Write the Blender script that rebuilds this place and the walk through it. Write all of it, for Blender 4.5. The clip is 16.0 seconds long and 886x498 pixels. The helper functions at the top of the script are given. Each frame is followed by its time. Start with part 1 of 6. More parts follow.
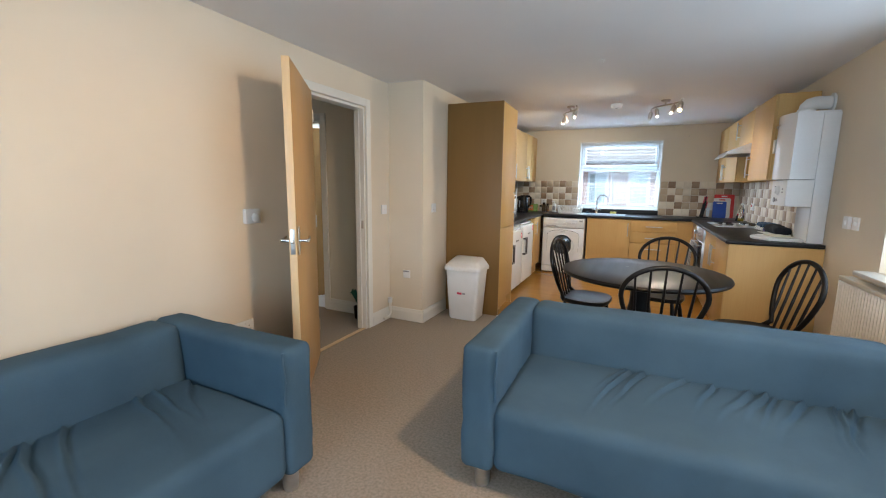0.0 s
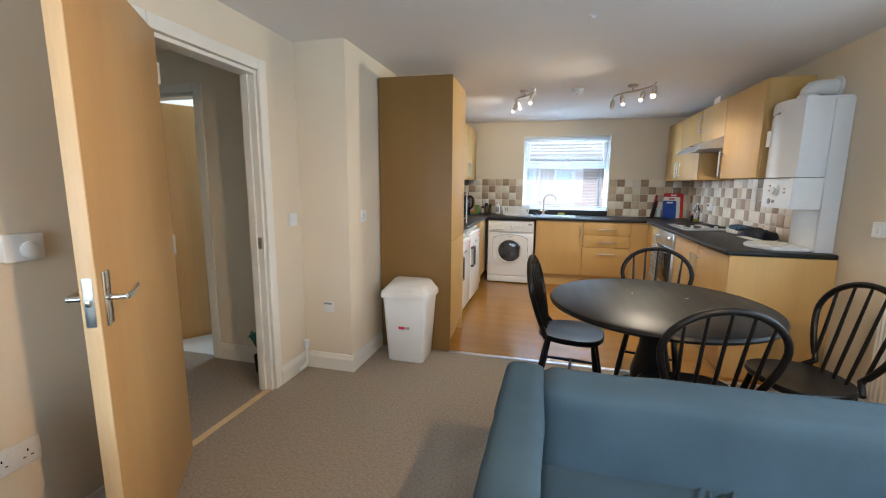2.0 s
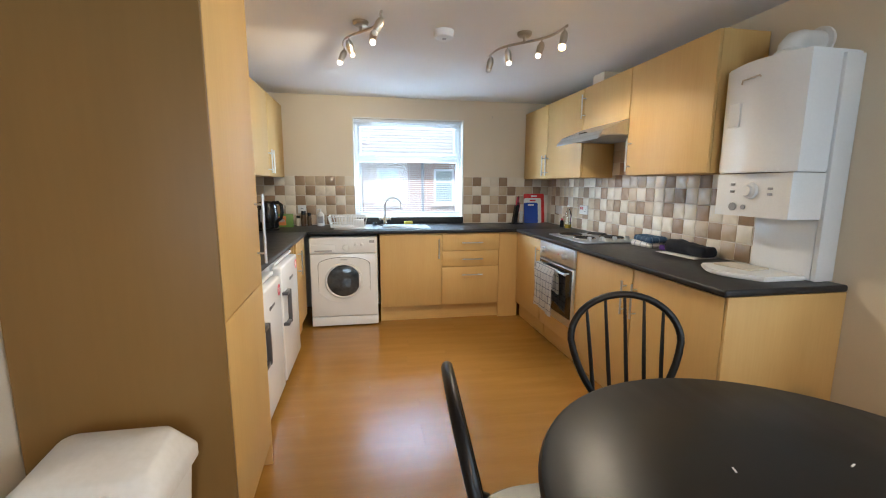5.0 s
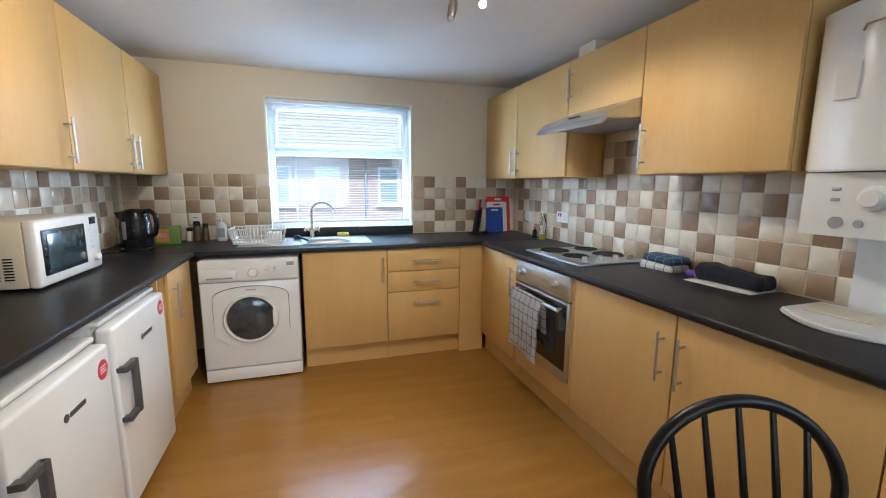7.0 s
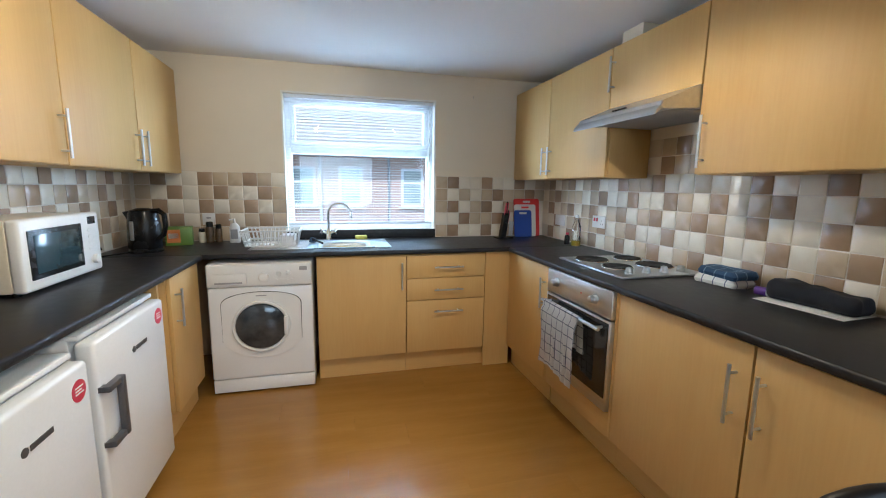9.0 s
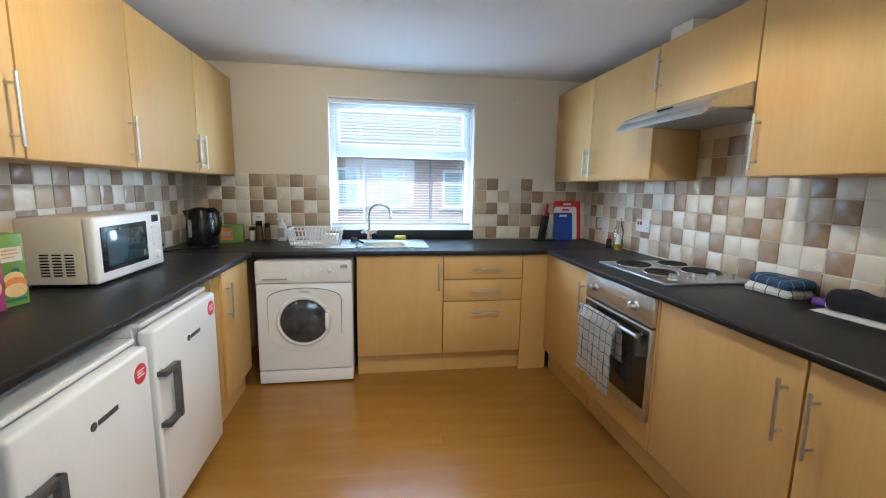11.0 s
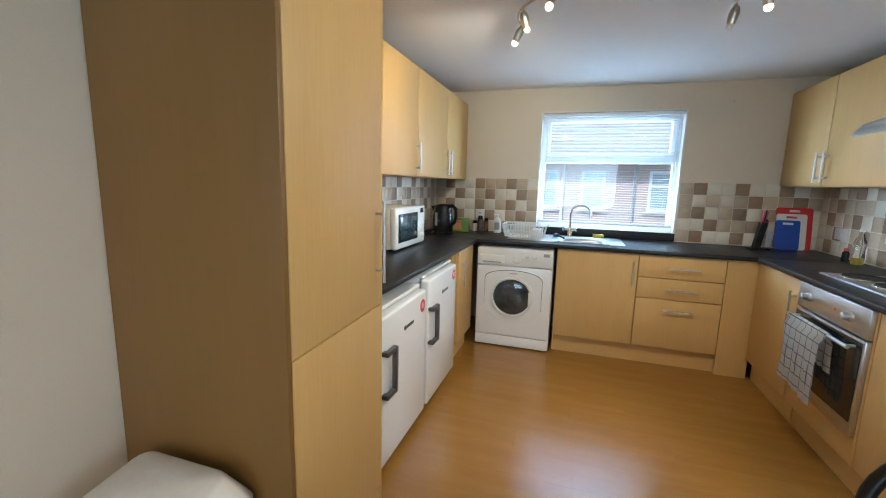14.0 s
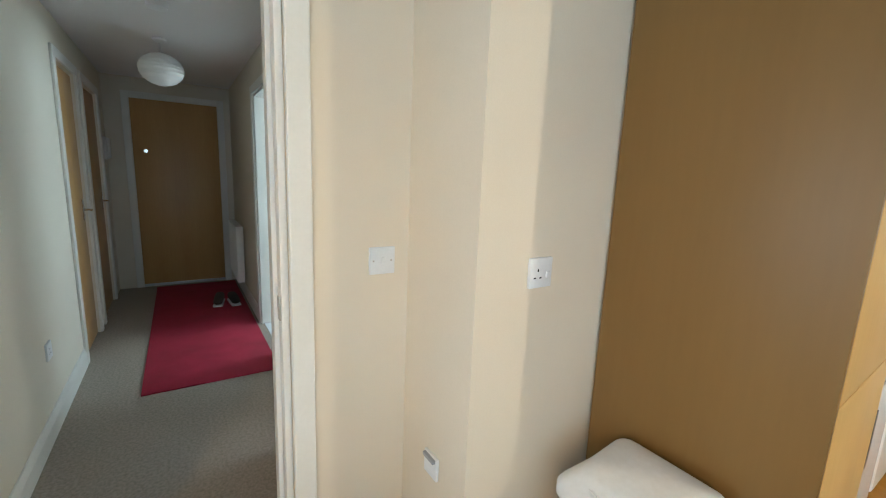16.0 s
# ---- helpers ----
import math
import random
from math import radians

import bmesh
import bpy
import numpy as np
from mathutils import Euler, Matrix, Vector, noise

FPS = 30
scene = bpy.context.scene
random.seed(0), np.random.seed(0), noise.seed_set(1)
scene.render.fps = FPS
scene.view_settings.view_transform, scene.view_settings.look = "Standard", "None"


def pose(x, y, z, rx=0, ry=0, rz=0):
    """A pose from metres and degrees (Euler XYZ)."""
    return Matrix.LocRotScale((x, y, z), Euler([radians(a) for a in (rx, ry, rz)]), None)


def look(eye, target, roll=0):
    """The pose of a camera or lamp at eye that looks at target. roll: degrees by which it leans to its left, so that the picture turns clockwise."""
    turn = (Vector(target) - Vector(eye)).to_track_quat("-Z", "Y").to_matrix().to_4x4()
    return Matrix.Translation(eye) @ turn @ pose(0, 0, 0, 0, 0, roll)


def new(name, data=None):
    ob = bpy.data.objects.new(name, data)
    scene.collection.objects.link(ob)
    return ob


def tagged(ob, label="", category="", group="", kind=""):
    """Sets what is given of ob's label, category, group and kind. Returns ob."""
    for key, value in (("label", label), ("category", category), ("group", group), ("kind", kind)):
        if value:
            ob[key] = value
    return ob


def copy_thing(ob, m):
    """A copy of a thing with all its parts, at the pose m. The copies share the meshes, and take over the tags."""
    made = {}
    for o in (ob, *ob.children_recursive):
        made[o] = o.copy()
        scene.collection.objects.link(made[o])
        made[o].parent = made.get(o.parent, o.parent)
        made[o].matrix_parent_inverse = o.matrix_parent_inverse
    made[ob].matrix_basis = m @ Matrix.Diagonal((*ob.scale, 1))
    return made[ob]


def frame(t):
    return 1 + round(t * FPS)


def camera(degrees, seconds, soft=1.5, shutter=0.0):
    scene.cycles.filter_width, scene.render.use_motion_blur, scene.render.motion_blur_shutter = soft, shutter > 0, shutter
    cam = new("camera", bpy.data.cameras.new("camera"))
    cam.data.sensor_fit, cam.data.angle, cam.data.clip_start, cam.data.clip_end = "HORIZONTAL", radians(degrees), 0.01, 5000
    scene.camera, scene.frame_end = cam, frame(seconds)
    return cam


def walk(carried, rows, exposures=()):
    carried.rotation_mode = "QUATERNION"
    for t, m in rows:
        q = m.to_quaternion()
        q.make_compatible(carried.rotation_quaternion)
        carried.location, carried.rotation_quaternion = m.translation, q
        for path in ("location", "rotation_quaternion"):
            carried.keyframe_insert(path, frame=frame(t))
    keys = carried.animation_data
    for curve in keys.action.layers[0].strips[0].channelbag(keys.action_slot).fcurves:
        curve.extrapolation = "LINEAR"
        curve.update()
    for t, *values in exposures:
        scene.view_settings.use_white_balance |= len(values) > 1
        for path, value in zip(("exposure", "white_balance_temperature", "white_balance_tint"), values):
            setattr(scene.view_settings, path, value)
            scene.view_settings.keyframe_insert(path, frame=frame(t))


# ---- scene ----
cam = camera(94.2, 16.0, soft=1.1)
PATH = [
    (0, (1.477, 3.46, 1.316), (0.638, 5.25, 1.012), 0.7),
    (0.5, (1.358, 3.669, 1.337), (0.563, 5.477, 1.026), 0.6),
    (1, (1.223, 3.871, 1.343), (0.497, 5.708, 1.031), 0.5),
    (1.5, (1.109, 4.123, 1.321), (0.481, 5.997, 1.011), 0.6),
    (2, (0.993, 4.326, 1.331), (0.494, 6.238, 1.021), 0.5),
    (2.5, (0.845, 4.547, 1.343), (0.496, 6.491, 1.033), 0.4),
    (3, (0.755, 4.78, 1.325), (0.562, 6.746, 1.015), 0.3),
    (3.5, (0.724, 5.097, 1.332), (0.679, 7.073, 1.022), 0.3),
    (4, (0.665, 5.409, 1.302), (0.772, 7.383, 1.0), 0.6),
    (4.5, (0.668, 5.721, 1.321), (0.904, 7.683, 1.019), 0.5),
    (5, (0.711, 6.051, 1.33), (1.063, 7.996, 1.024), 0.3),
    (7.3, (0.895, 7.041, 1.347), (1.503, 8.921, 1.039), 0.4),
    (7.5, (0.901, 7.091, 1.337), (1.499, 8.975, 1.032), 0.5),
    (8, (0.922, 7.162, 1.335), (1.485, 9.057, 1.034), 0.7),
    (10.5, (0.959, 7.191, 1.335), (1.324, 9.135, 1.038), 0.9),
    (11, (0.966, 7.162, 1.338), (1.271, 9.116, 1.042), 1.0),
    (11.5, (0.943, 7.096, 1.345), (1.201, 9.058, 1.05), 1.0),
    (12, (0.891, 6.957, 1.359), (1.083, 8.926, 1.065), 1.0),
    (12.5, (0.86, 6.834, 1.376), (0.94, 8.811, 1.08), 1.2),
    (13, (0.903, 6.721, 1.381), (0.806, 8.696, 1.082), 1.2),
    (13.5, (0.925, 6.634, 1.364), (0.602, 8.584, 1.058), 1.4),
    (14, (0.918, 6.578, 1.358), (0.322, 8.461, 1.044), 1.5),
    (14.5, (0.856, 6.517, 1.346), (-0.032, 8.281, 1.028), 1.6),
    (15, (0.793, 6.433, 1.342), (-0.403, 8.003, 1.019), 1.8),
    (15.5, (0.668, 6.346, 1.346), (-0.805, 7.656, 1.011), 2.1),
    (16, (0.474, 6.237, 1.354), (-1.18, 7.306, 1.008), 2.3),
]
EXPOSE = [(0.0, -0.2, 5700, 7), (3.0, 0.02, 5750, 5), (5.0, 0.05, 5850, 6), (7.3, -0.14, 5450, 5), (11.5, -0.18, 5400, 4), (13.0, -0.18, 5400, 3), (14.5, -0.26, 5350, 1), (15.0, -0.36, 5250, 0), (16.0, 0.3, 5450, 0)]
walk(cam, [(t, look(eye, target, roll)) for t, eye, target, roll in PATH], EXPOSE)

# ---- light ----
world = bpy.data.worlds.new("sky")
scene.world = world
world.use_nodes = True
wn = world.node_tree.nodes
sky = wn.new("ShaderNodeTexSky")
sky.sky_type, sky.sun_disc = "NISHITA", False
sky.sun_elevation, sky.sun_rotation = radians(48), radians(200)
world.node_tree.links.new(sky.outputs[0], wn["Background"].inputs[0])
wn["Background"].inputs[1].default_value = 0.15


def lamp(name, kind, m, energy, color, **kw):
    data = bpy.data.lights.new(name, kind)
    data.energy, data.color = energy, color
    for key, value in kw.items():
        if key == "size":
            data.shape, data.size, data.size_y = "RECTANGLE", *value
        if key == "angle":
            data.angle = value
        if key == "radius":
            data.shadow_soft_size = value
        if key == "spot":
            data.spot_size, data.spot_blend = value
    ob = new(name, data)
    ob.matrix_world = m
    return ob


lamp("sun", "SUN", look((-3, -9, 12), (0, 0, 0)), 5.0, (1, 0.95, 0.88), angle=radians(0.6))
lamp("kitchen_window_light", "AREA", look((1.155, 11.75, 2.95), (1.155, 9.3, 0.7)), 250, (0.68, 0.84, 1.0), size=(2.4, 1.2))
# Added lamp below the sill, standing in for daylight bounced up to the ceiling.
lamp("ground_bounce_fill", "AREA", look((1.155, 11.55, 0.30), (1.155, 10.1, 2.2)), 85, (0.72, 0.86, 1.0), size=(1.8, 0.8))
# Added lamps beyond each jamb, out of view, brightening the kitchen's side walls.
for side in (-1, 1):
    lamp("window_side_fill", "AREA", look((1.16 + side * 1.12, 11.35, 1.62), (1.16 - side * 1.0, 9.4, 1.1)), 92, (0.72, 0.86, 1.0), size=(0.7, 1.1))
lamp("rear_window_light", "AREA", look((1.0, 0.70, 1.45), (0.8, 8, 0.5)), 72, (0.76, 0.89, 1.0), size=(2.2, 1.5))
lamp("living_window_light", "AREA", look((2.93, 5.2, 1.45), (-3, 4.9, 0.6)), 38, (0.78, 0.90, 1.0), size=(2.9, 1.1))

# ---- materials ----


def nodes_of(name):
    m = bpy.data.materials.new(name)
    m.use_nodes = True
    return m, m.node_tree.nodes, m.node_tree.links, m.node_tree.nodes["Principled BSDF"]


def surface(name, a, b, rough=0.5, metal=0.0, scale=8.0, stretch=(1, 1, 1), fine=120.0, bump=0.1, bump_fine=True,
            vary=0.0, coat=0.0, grain=0.45, spec=0.5, detail=4.0, spread=0.25, trans=0.0, rough_vary=0.08, dist=0.002):
    """Two-scale noise colour between a and b, with fine relief."""
    m, n, l, p = nodes_of(name)
    tc = n.new("ShaderNodeTexCoord")
    mp = n.new("ShaderNodeMapping")
    mp.inputs["Scale"].default_value = stretch
    l.new(tc.outputs["Object"], mp.inputs[0])
    big = n.new("ShaderNodeTexNoise")
    big.inputs["Scale"].default_value, big.inputs["Detail"].default_value = scale, detail
    small = n.new("ShaderNodeTexNoise")
    small.inputs["Scale"].default_value, small.inputs["Detail"].default_value = fine, 3
    for t in (big, small):
        l.new(mp.outputs[0], t.inputs[0])
    add = n.new("ShaderNodeMath")
    add.operation = "MULTIPLY_ADD"
    add.inputs[1].default_value = grain
    l.new(small.outputs[0], add.inputs[0])
    l.new(big.outputs[0], add.inputs[2])
    last = add.outputs[0]
    if vary:
        oi = n.new("ShaderNodeObjectInfo")
        m2 = n.new("ShaderNodeMath")
        m2.operation = "MULTIPLY_ADD"
        m2.inputs[1].default_value = vary
        l.new(oi.outputs["Random"], m2.inputs[0])
        l.new(last, m2.inputs[2])
        last = m2.outputs[0]
    ramp = n.new("ShaderNodeValToRGB")
    mid = 0.5 + grain / 2 + vary / 2
    p.inputs["Specular IOR Level"].default_value = spec
    ramp.color_ramp.elements[0].position, ramp.color_ramp.elements[1].position = max(0.0, mid - spread), min(1.0, mid + spread)
    ramp.color_ramp.elements[0].color, ramp.color_ramp.elements[1].color = (*a, 1), (*b, 1)
    l.new(last, ramp.inputs[0])
    l.new(ramp.outputs[0], p.inputs["Base Color"])
    mr = n.new("ShaderNodeMapRange")
    mr.inputs[3].default_value, mr.inputs[4].default_value = max(0.02, rough - rough_vary), min(1, rough + rough_vary)
    l.new(big.outputs[0], mr.inputs[0])
    l.new(mr.outputs[0], p.inputs["Roughness"])
    p.inputs["Metallic"].default_value = metal
    p.inputs["Coat Weight"].default_value = coat
    p.inputs["Coat Roughness"].default_value = 0.12
    if trans:
        p.inputs["Transmission Weight"].default_value = trans
    if bump:
        bp = n.new("ShaderNodeBump")
        bp.inputs["Strength"].default_value, bp.inputs["Distance"].default_value = bump, dist
        l.new((small if bump_fine else big).outputs[0], bp.inputs["Height"])
        l.new(bp.outputs[0], p.inputs["Normal"])
    return m


def glow(name, color, strength):
    m, n, l, p = nodes_of(name)
    p.inputs["Base Color"].default_value = (*color, 1)
    p.inputs["Emission Color"].default_value = (*color, 1)
    p.inputs["Emission Strength"].default_value = strength
    return m


def glass(name, tint=(0.95, 0.98, 1.0), rough=0.0):
    m, n, l, p = nodes_of(name)
    p.inputs["Base Color"].default_value = (*tint, 1)
    p.inputs["Roughness"].default_value = rough
    p.inputs["Transmission Weight"].default_value = 1.0
    p.inputs["IOR"].default_value = 1.45
    return m


M_WALL = surface("magnolia_paint", (0.665, 0.58, 0.45), (0.735, 0.65, 0.515), 0.75, scale=1.2, fine=260, bump=0.12, dist=0.001)
M_HALLWALL = surface("hall_paint", (0.66, 0.60, 0.49), (0.72, 0.66, 0.54), 0.75, scale=1.2, fine=260, bump=0.12, dist=0.001)
M_CEIL = surface("ceiling_paint", (0.74, 0.72, 0.705), (0.80, 0.78, 0.765), 0.85, scale=0.9, fine=200, bump=0.1, dist=0.001)
M_TRIM = surface("white_gloss_paint", (0.70, 0.68, 0.62), (0.76, 0.74, 0.68), 0.32, scale=3, fine=90, bump=0.06, dist=0.001)
M_CARPET = surface("taupe_carpet", (0.225, 0.193, 0.158), (0.375, 0.325, 0.272), 0.95, scale=75, detail=6, fine=380, bump=0.8, grain=0.7, spread=0.32, spec=0.1, dist=0.003)
M_RUG = surface("red_rug_pile", (0.24, 0.008, 0.025), (0.36, 0.016, 0.045), 0.95, scale=5, fine=240, bump=0.6, dist=0.004)
M_WOOD = surface("maple_laminate", (0.53, 0.33, 0.112), (0.61, 0.405, 0.158), 0.5, spec=0.3, scale=2.6, stretch=(2.2, 2.2, 0.16), fine=38, bump=0.03, spread=0.34, vary=0.04, dist=0.001)
# Darker wood, with part of the larder side's shade put into its colour.
M_PANEL = surface("shaded_end_panel", (0.165, 0.087, 0.022), (0.235, 0.130, 0.036), 0.46, spec=0.35, scale=1.4, stretch=(2.2, 2.2, 0.2), fine=30, grain=0.2, bump=0.03, spread=0.46, dist=0.001)
M_WOODH = surface("maple_laminate_cross", (0.53, 0.33, 0.112), (0.61, 0.405, 0.158), 0.5, spec=0.3, scale=2.6, stretch=(0.16, 2.2, 2.2), fine=38, bump=0.03, spread=0.34, vary=0.04, dist=0.001)
M_DOORWOOD = surface("beech_door_veneer", (0.40, 0.225, 0.075), (0.50, 0.30, 0.115), 0.4, scale=2.4, stretch=(2.5, 2.5, 0.15), fine=42, bump=0.04, spread=0.34, dist=0.001)
M_PALEEDGE = surface("pale_door_lipping", (0.62, 0.44, 0.24), (0.70, 0.52, 0.30), 0.4, scale=3, stretch=(3, 3, 0.2), fine=60, bump=0.04, dist=0.001)
M_FLOOR = surface("beech_laminate_floor", (0.255, 0.120, 0.019), (0.335, 0.168, 0.034), 0.25, spec=0.5, scale=2.2, stretch=(0.6, 5, 1), fine=22, bump=0.0, vary=0.10, coat=0.12, spread=0.36, rough_vary=0.04, grain=0.3)
M_COUNTER = surface("charcoal_worktop", (0.010, 0.010, 0.011), (0.026, 0.026, 0.029), 0.36, spec=0.24, scale=26, fine=300, bump=0.12, spread=0.3, dist=0.001)
M_CREAM = surface("cream_glazed_tile", (0.66, 0.595, 0.485), (0.75, 0.685, 0.57), 0.31, spec=0.45, scale=9, fine=60, bump=0.35, vary=0.5, grain=0.25, dist=0.0016, spread=0.42, bump_fine=False)
M_TAN = surface("tan_glazed_tile", (0.43, 0.335, 0.225), (0.54, 0.43, 0.30), 0.31, spec=0.45, scale=9, fine=60, bump=0.35, vary=0.5, grain=0.25, dist=0.0016, spread=0.42, bump_fine=False)
M_BROWN = surface("brown_glazed_tile", (0.25, 0.162, 0.095), (0.345, 0.238, 0.150), 0.31, spec=0.45, scale=9, fine=60, bump=0.35, vary=0.5, grain=0.25, dist=0.0016, spread=0.42, bump_fine=False)
M_GROUT = surface("pale_grout", (0.66, 0.61, 0.53), (0.74, 0.69, 0.61), 0.9, scale=12, fine=200, bump=0.2)
M_STEEL = surface("brushed_steel", (0.53, 0.55, 0.57), (0.64, 0.66, 0.68), 0.34, metal=1, scale=6, stretch=(0.3, 8, 8), fine=80, bump=0.03, dist=0.0005)
M_CHROME = surface("chrome", (0.72, 0.73, 0.74), (0.8, 0.8, 0.8), 0.1, metal=1, scale=5, fine=60, bump=0.0, rough_vary=0.03)
M_NICKEL = surface("satin_nickel", (0.46, 0.41, 0.35), (0.56, 0.50, 0.43), 0.3, metal=1, scale=5, fine=80, bump=0.0)
M_GREYHANDLE = surface("grey_metallic_plastic", (0.075, 0.072, 0.075), (0.11, 0.105, 0.11), 0.4, metal=0.3, scale=6, fine=120, bump=0.02)
M_APPL = surface("white_enamel", (0.74, 0.75, 0.76), (0.80, 0.81, 0.82), 0.25, scale=2, fine=90, bump=0.03, coat=0.2, dist=0.0006)
M_PLASTIC = surface("white_plastic", (0.70, 0.70, 0.69), (0.78, 0.78, 0.77), 0.36, scale=5, fine=140, bump=0.05, dist=0.0008)
M_DIRTYPLASTIC = surface("grubby_white_plastic", (0.62, 0.605, 0.56), (0.76, 0.75, 0.73), 0.36, scale=5, fine=60, bump=0.03, spread=0.36, dist=0.0008)
M_CREAMPLASTIC = surface("aged_cream_plastic", (0.60, 0.54, 0.43), (0.68, 0.62, 0.51), 0.45, scale=4, fine=120, bump=0.04)
M_GREYPLASTIC = surface("grey_plastic", (0.28, 0.28, 0.29), (0.36, 0.36, 0.37), 0.45, scale=6, fine=140, bump=0.05)
M_BLACK = surface("black_satin_plastic", (0.006, 0.006, 0.007), (0.014, 0.014, 0.015), 0.26, spec=0.32, scale=8, fine=160, bump=0.04)
M_IRON = surface("black_cast_iron", (0.010, 0.010, 0.010), (0.020, 0.019, 0.018), 0.62, scale=20, fine=200, bump=0.2, spec=0.25)
M_BLACKGLASS = surface("black_glass", (0.008, 0.009, 0.010), (0.016, 0.017, 0.018), 0.06, scale=4, fine=60, bump=0.0, rough_vary=0.02, coat=0.4)
M_PORTHOLE = surface("smoky_porthole_glass", (0.020, 0.024, 0.030), (0.06, 0.068, 0.075), 0.09, scale=7, fine=40, bump=0.0, rough_vary=0.03, coat=0.5, spread=0.2)
M_MWGLASS = surface("tinted_oven_window", (0.02, 0.045, 0.06), (0.035, 0.07, 0.09), 0.1, scale=4, fine=60, bump=0.0, rough_vary=0.02, coat=0.4)
M_DARKWOOD = surface("black_stained_wood", (0.005, 0.0045, 0.0045), (0.013, 0.011, 0.010), 0.32, scale=4, stretch=(1, 1, 0.4), fine=60, bump=0.06, spec=0.25, dist=0.001)
M_TABLETOP = surface("black_brown_tabletop", (0.004, 0.0034, 0.003), (0.010, 0.008, 0.007), 0.36, scale=3, stretch=(6, 0.5, 1), fine=60, bump=0.04, spec=0.25, dist=0.0008)
M_SOFA = surface("slate_blue_cotton", (0.038, 0.074, 0.110), (0.062, 0.110, 0.155), 0.85, scale=3.0, fine=420, bump=0.35, spec=0.25, spread=0.24, dist=0.0015)
M_BLUE = surface("blue_board_plastic", (0.010, 0.05, 0.32), (0.016, 0.07, 0.40), 0.4, scale=8, fine=160, bump=0.06)
M_RED = surface("red_board_plastic", (0.52, 0.020, 0.020), (0.62, 0.032, 0.030), 0.4, scale=8, fine=160, bump=0.06)
M_YELLOW = surface("yellow_sponge", (0.55, 0.50, 0.10), (0.68, 0.62, 0.16), 0.9, scale=20, fine=160, bump=0.4)
M_GREENBOX = surface("green_carton", (0.12, 0.22, 0.03), (0.17, 0.29, 0.05), 0.45, scale=10, fine=120, bump=0.03)
M_ORANGE = surface("orange_print", (0.62, 0.17, 0.03), (0.72, 0.26, 0.07), 0.5, scale=16, fine=120, bump=0.03)
M_FLATBREAD = surface("baked_print", (0.62, 0.36, 0.14), (0.74, 0.50, 0.24), 0.5, scale=60, fine=160, bump=0.03)
M_MAGENTA = surface("magenta_carton", (0.24, 0.03, 0.10), (0.32, 0.05, 0.14), 0.45, scale=10, fine=120, bump=0.03)
M_SPICE = surface("dark_spice", (0.07, 0.04, 0.02), (0.13, 0.08, 0.04), 0.25, scale=30, fine=120, bump=0.05)
M_OIL = surface("pale_oil", (0.55, 0.42, 0.05), (0.65, 0.5, 0.08), 0.1, scale=8, fine=60, bump=0.0, trans=0.6)
M_NAVY = surface("navy_check_cotton", (0.030, 0.055, 0.10), (0.075, 0.12, 0.18), 0.9, scale=40, fine=260, bump=0.4)
M_DARKCLOTH = surface("black_cotton", (0.006, 0.007, 0.012), (0.016, 0.018, 0.026), 0.9, scale=14, fine=260, bump=0.4)
M_PAPER = surface("white_paper", (0.70, 0.69, 0.66), (0.78, 0.77, 0.74), 0.8, scale=6, fine=160, bump=0.05)
M_PURPLE = surface("purple_cap_plastic", (0.10, 0.035, 0.30), (0.14, 0.05, 0.38), 0.35, scale=8, fine=120, bump=0.03)
M_LEAF = surface("green_leaf", (0.01, 0.10, 0.075), (0.025, 0.16, 0.11), 0.5, scale=12, fine=100, bump=0.1)
M_SHOE = surface("dark_suede", (0.045, 0.035, 0.03), (0.09, 0.07, 0.055), 0.9, scale=14, fine=160, bump=0.3)
M_BRICK = surface("red_facing_brick", (0.30, 0.115, 0.075), (0.42, 0.19, 0.125), 0.9, scale=6, fine=60, bump=0.4, vary=0.2)
M_ROOFTILE = surface("grey_roof_tile", (0.52, 0.49, 0.46), (0.62, 0.59, 0.56), 0.85, scale=3, stretch=(1, 6, 1), fine=40, bump=0.4)
M_UPVC = surface("white_upvc", (0.76, 0.79, 0.82), (0.82, 0.85, 0.88), 0.28, scale=3, fine=90, bump=0.02)
M_BLIND = surface("white_blind_slat", (0.74, 0.78, 0.82), (0.82, 0.86, 0.90), 0.4, scale=4, fine=90, bump=0.02)
M_GROUND = surface("tarmac", (0.04, 0.04, 0.042), (0.07, 0.07, 0.07), 0.9, scale=3, fine=120, bump=0.4)
M_VINYL = surface("white_vinyl_floor", (0.68, 0.70, 0.72), (0.76, 0.78, 0.80), 0.4, scale=3, fine=80, bump=0.05)
M_FOIL = surface("sticker_red", (0.50, 0.02, 0.05), (0.60, 0.04, 0.08), 0.4, scale=8, fine=120, bump=0.02)
M_BULB = glow("warm_lit_bulb", (1.0, 0.62, 0.22), 30.0)
M_BULBDIM = glow("pale_lit_bulb", (1.0, 0.86, 0.66), 5.0)
M_SHADE = surface("white_paper_shade", (0.74, 0.72, 0.68), (0.80, 0.78, 0.74), 0.8, scale=10, stretch=(0.3, 0.3, 8), fine=90, bump=0.1)
M_GLASS = glass("window_glass")
M_CLEAR = glass("clear_glass_bottle", (0.92, 0.94, 0.92))


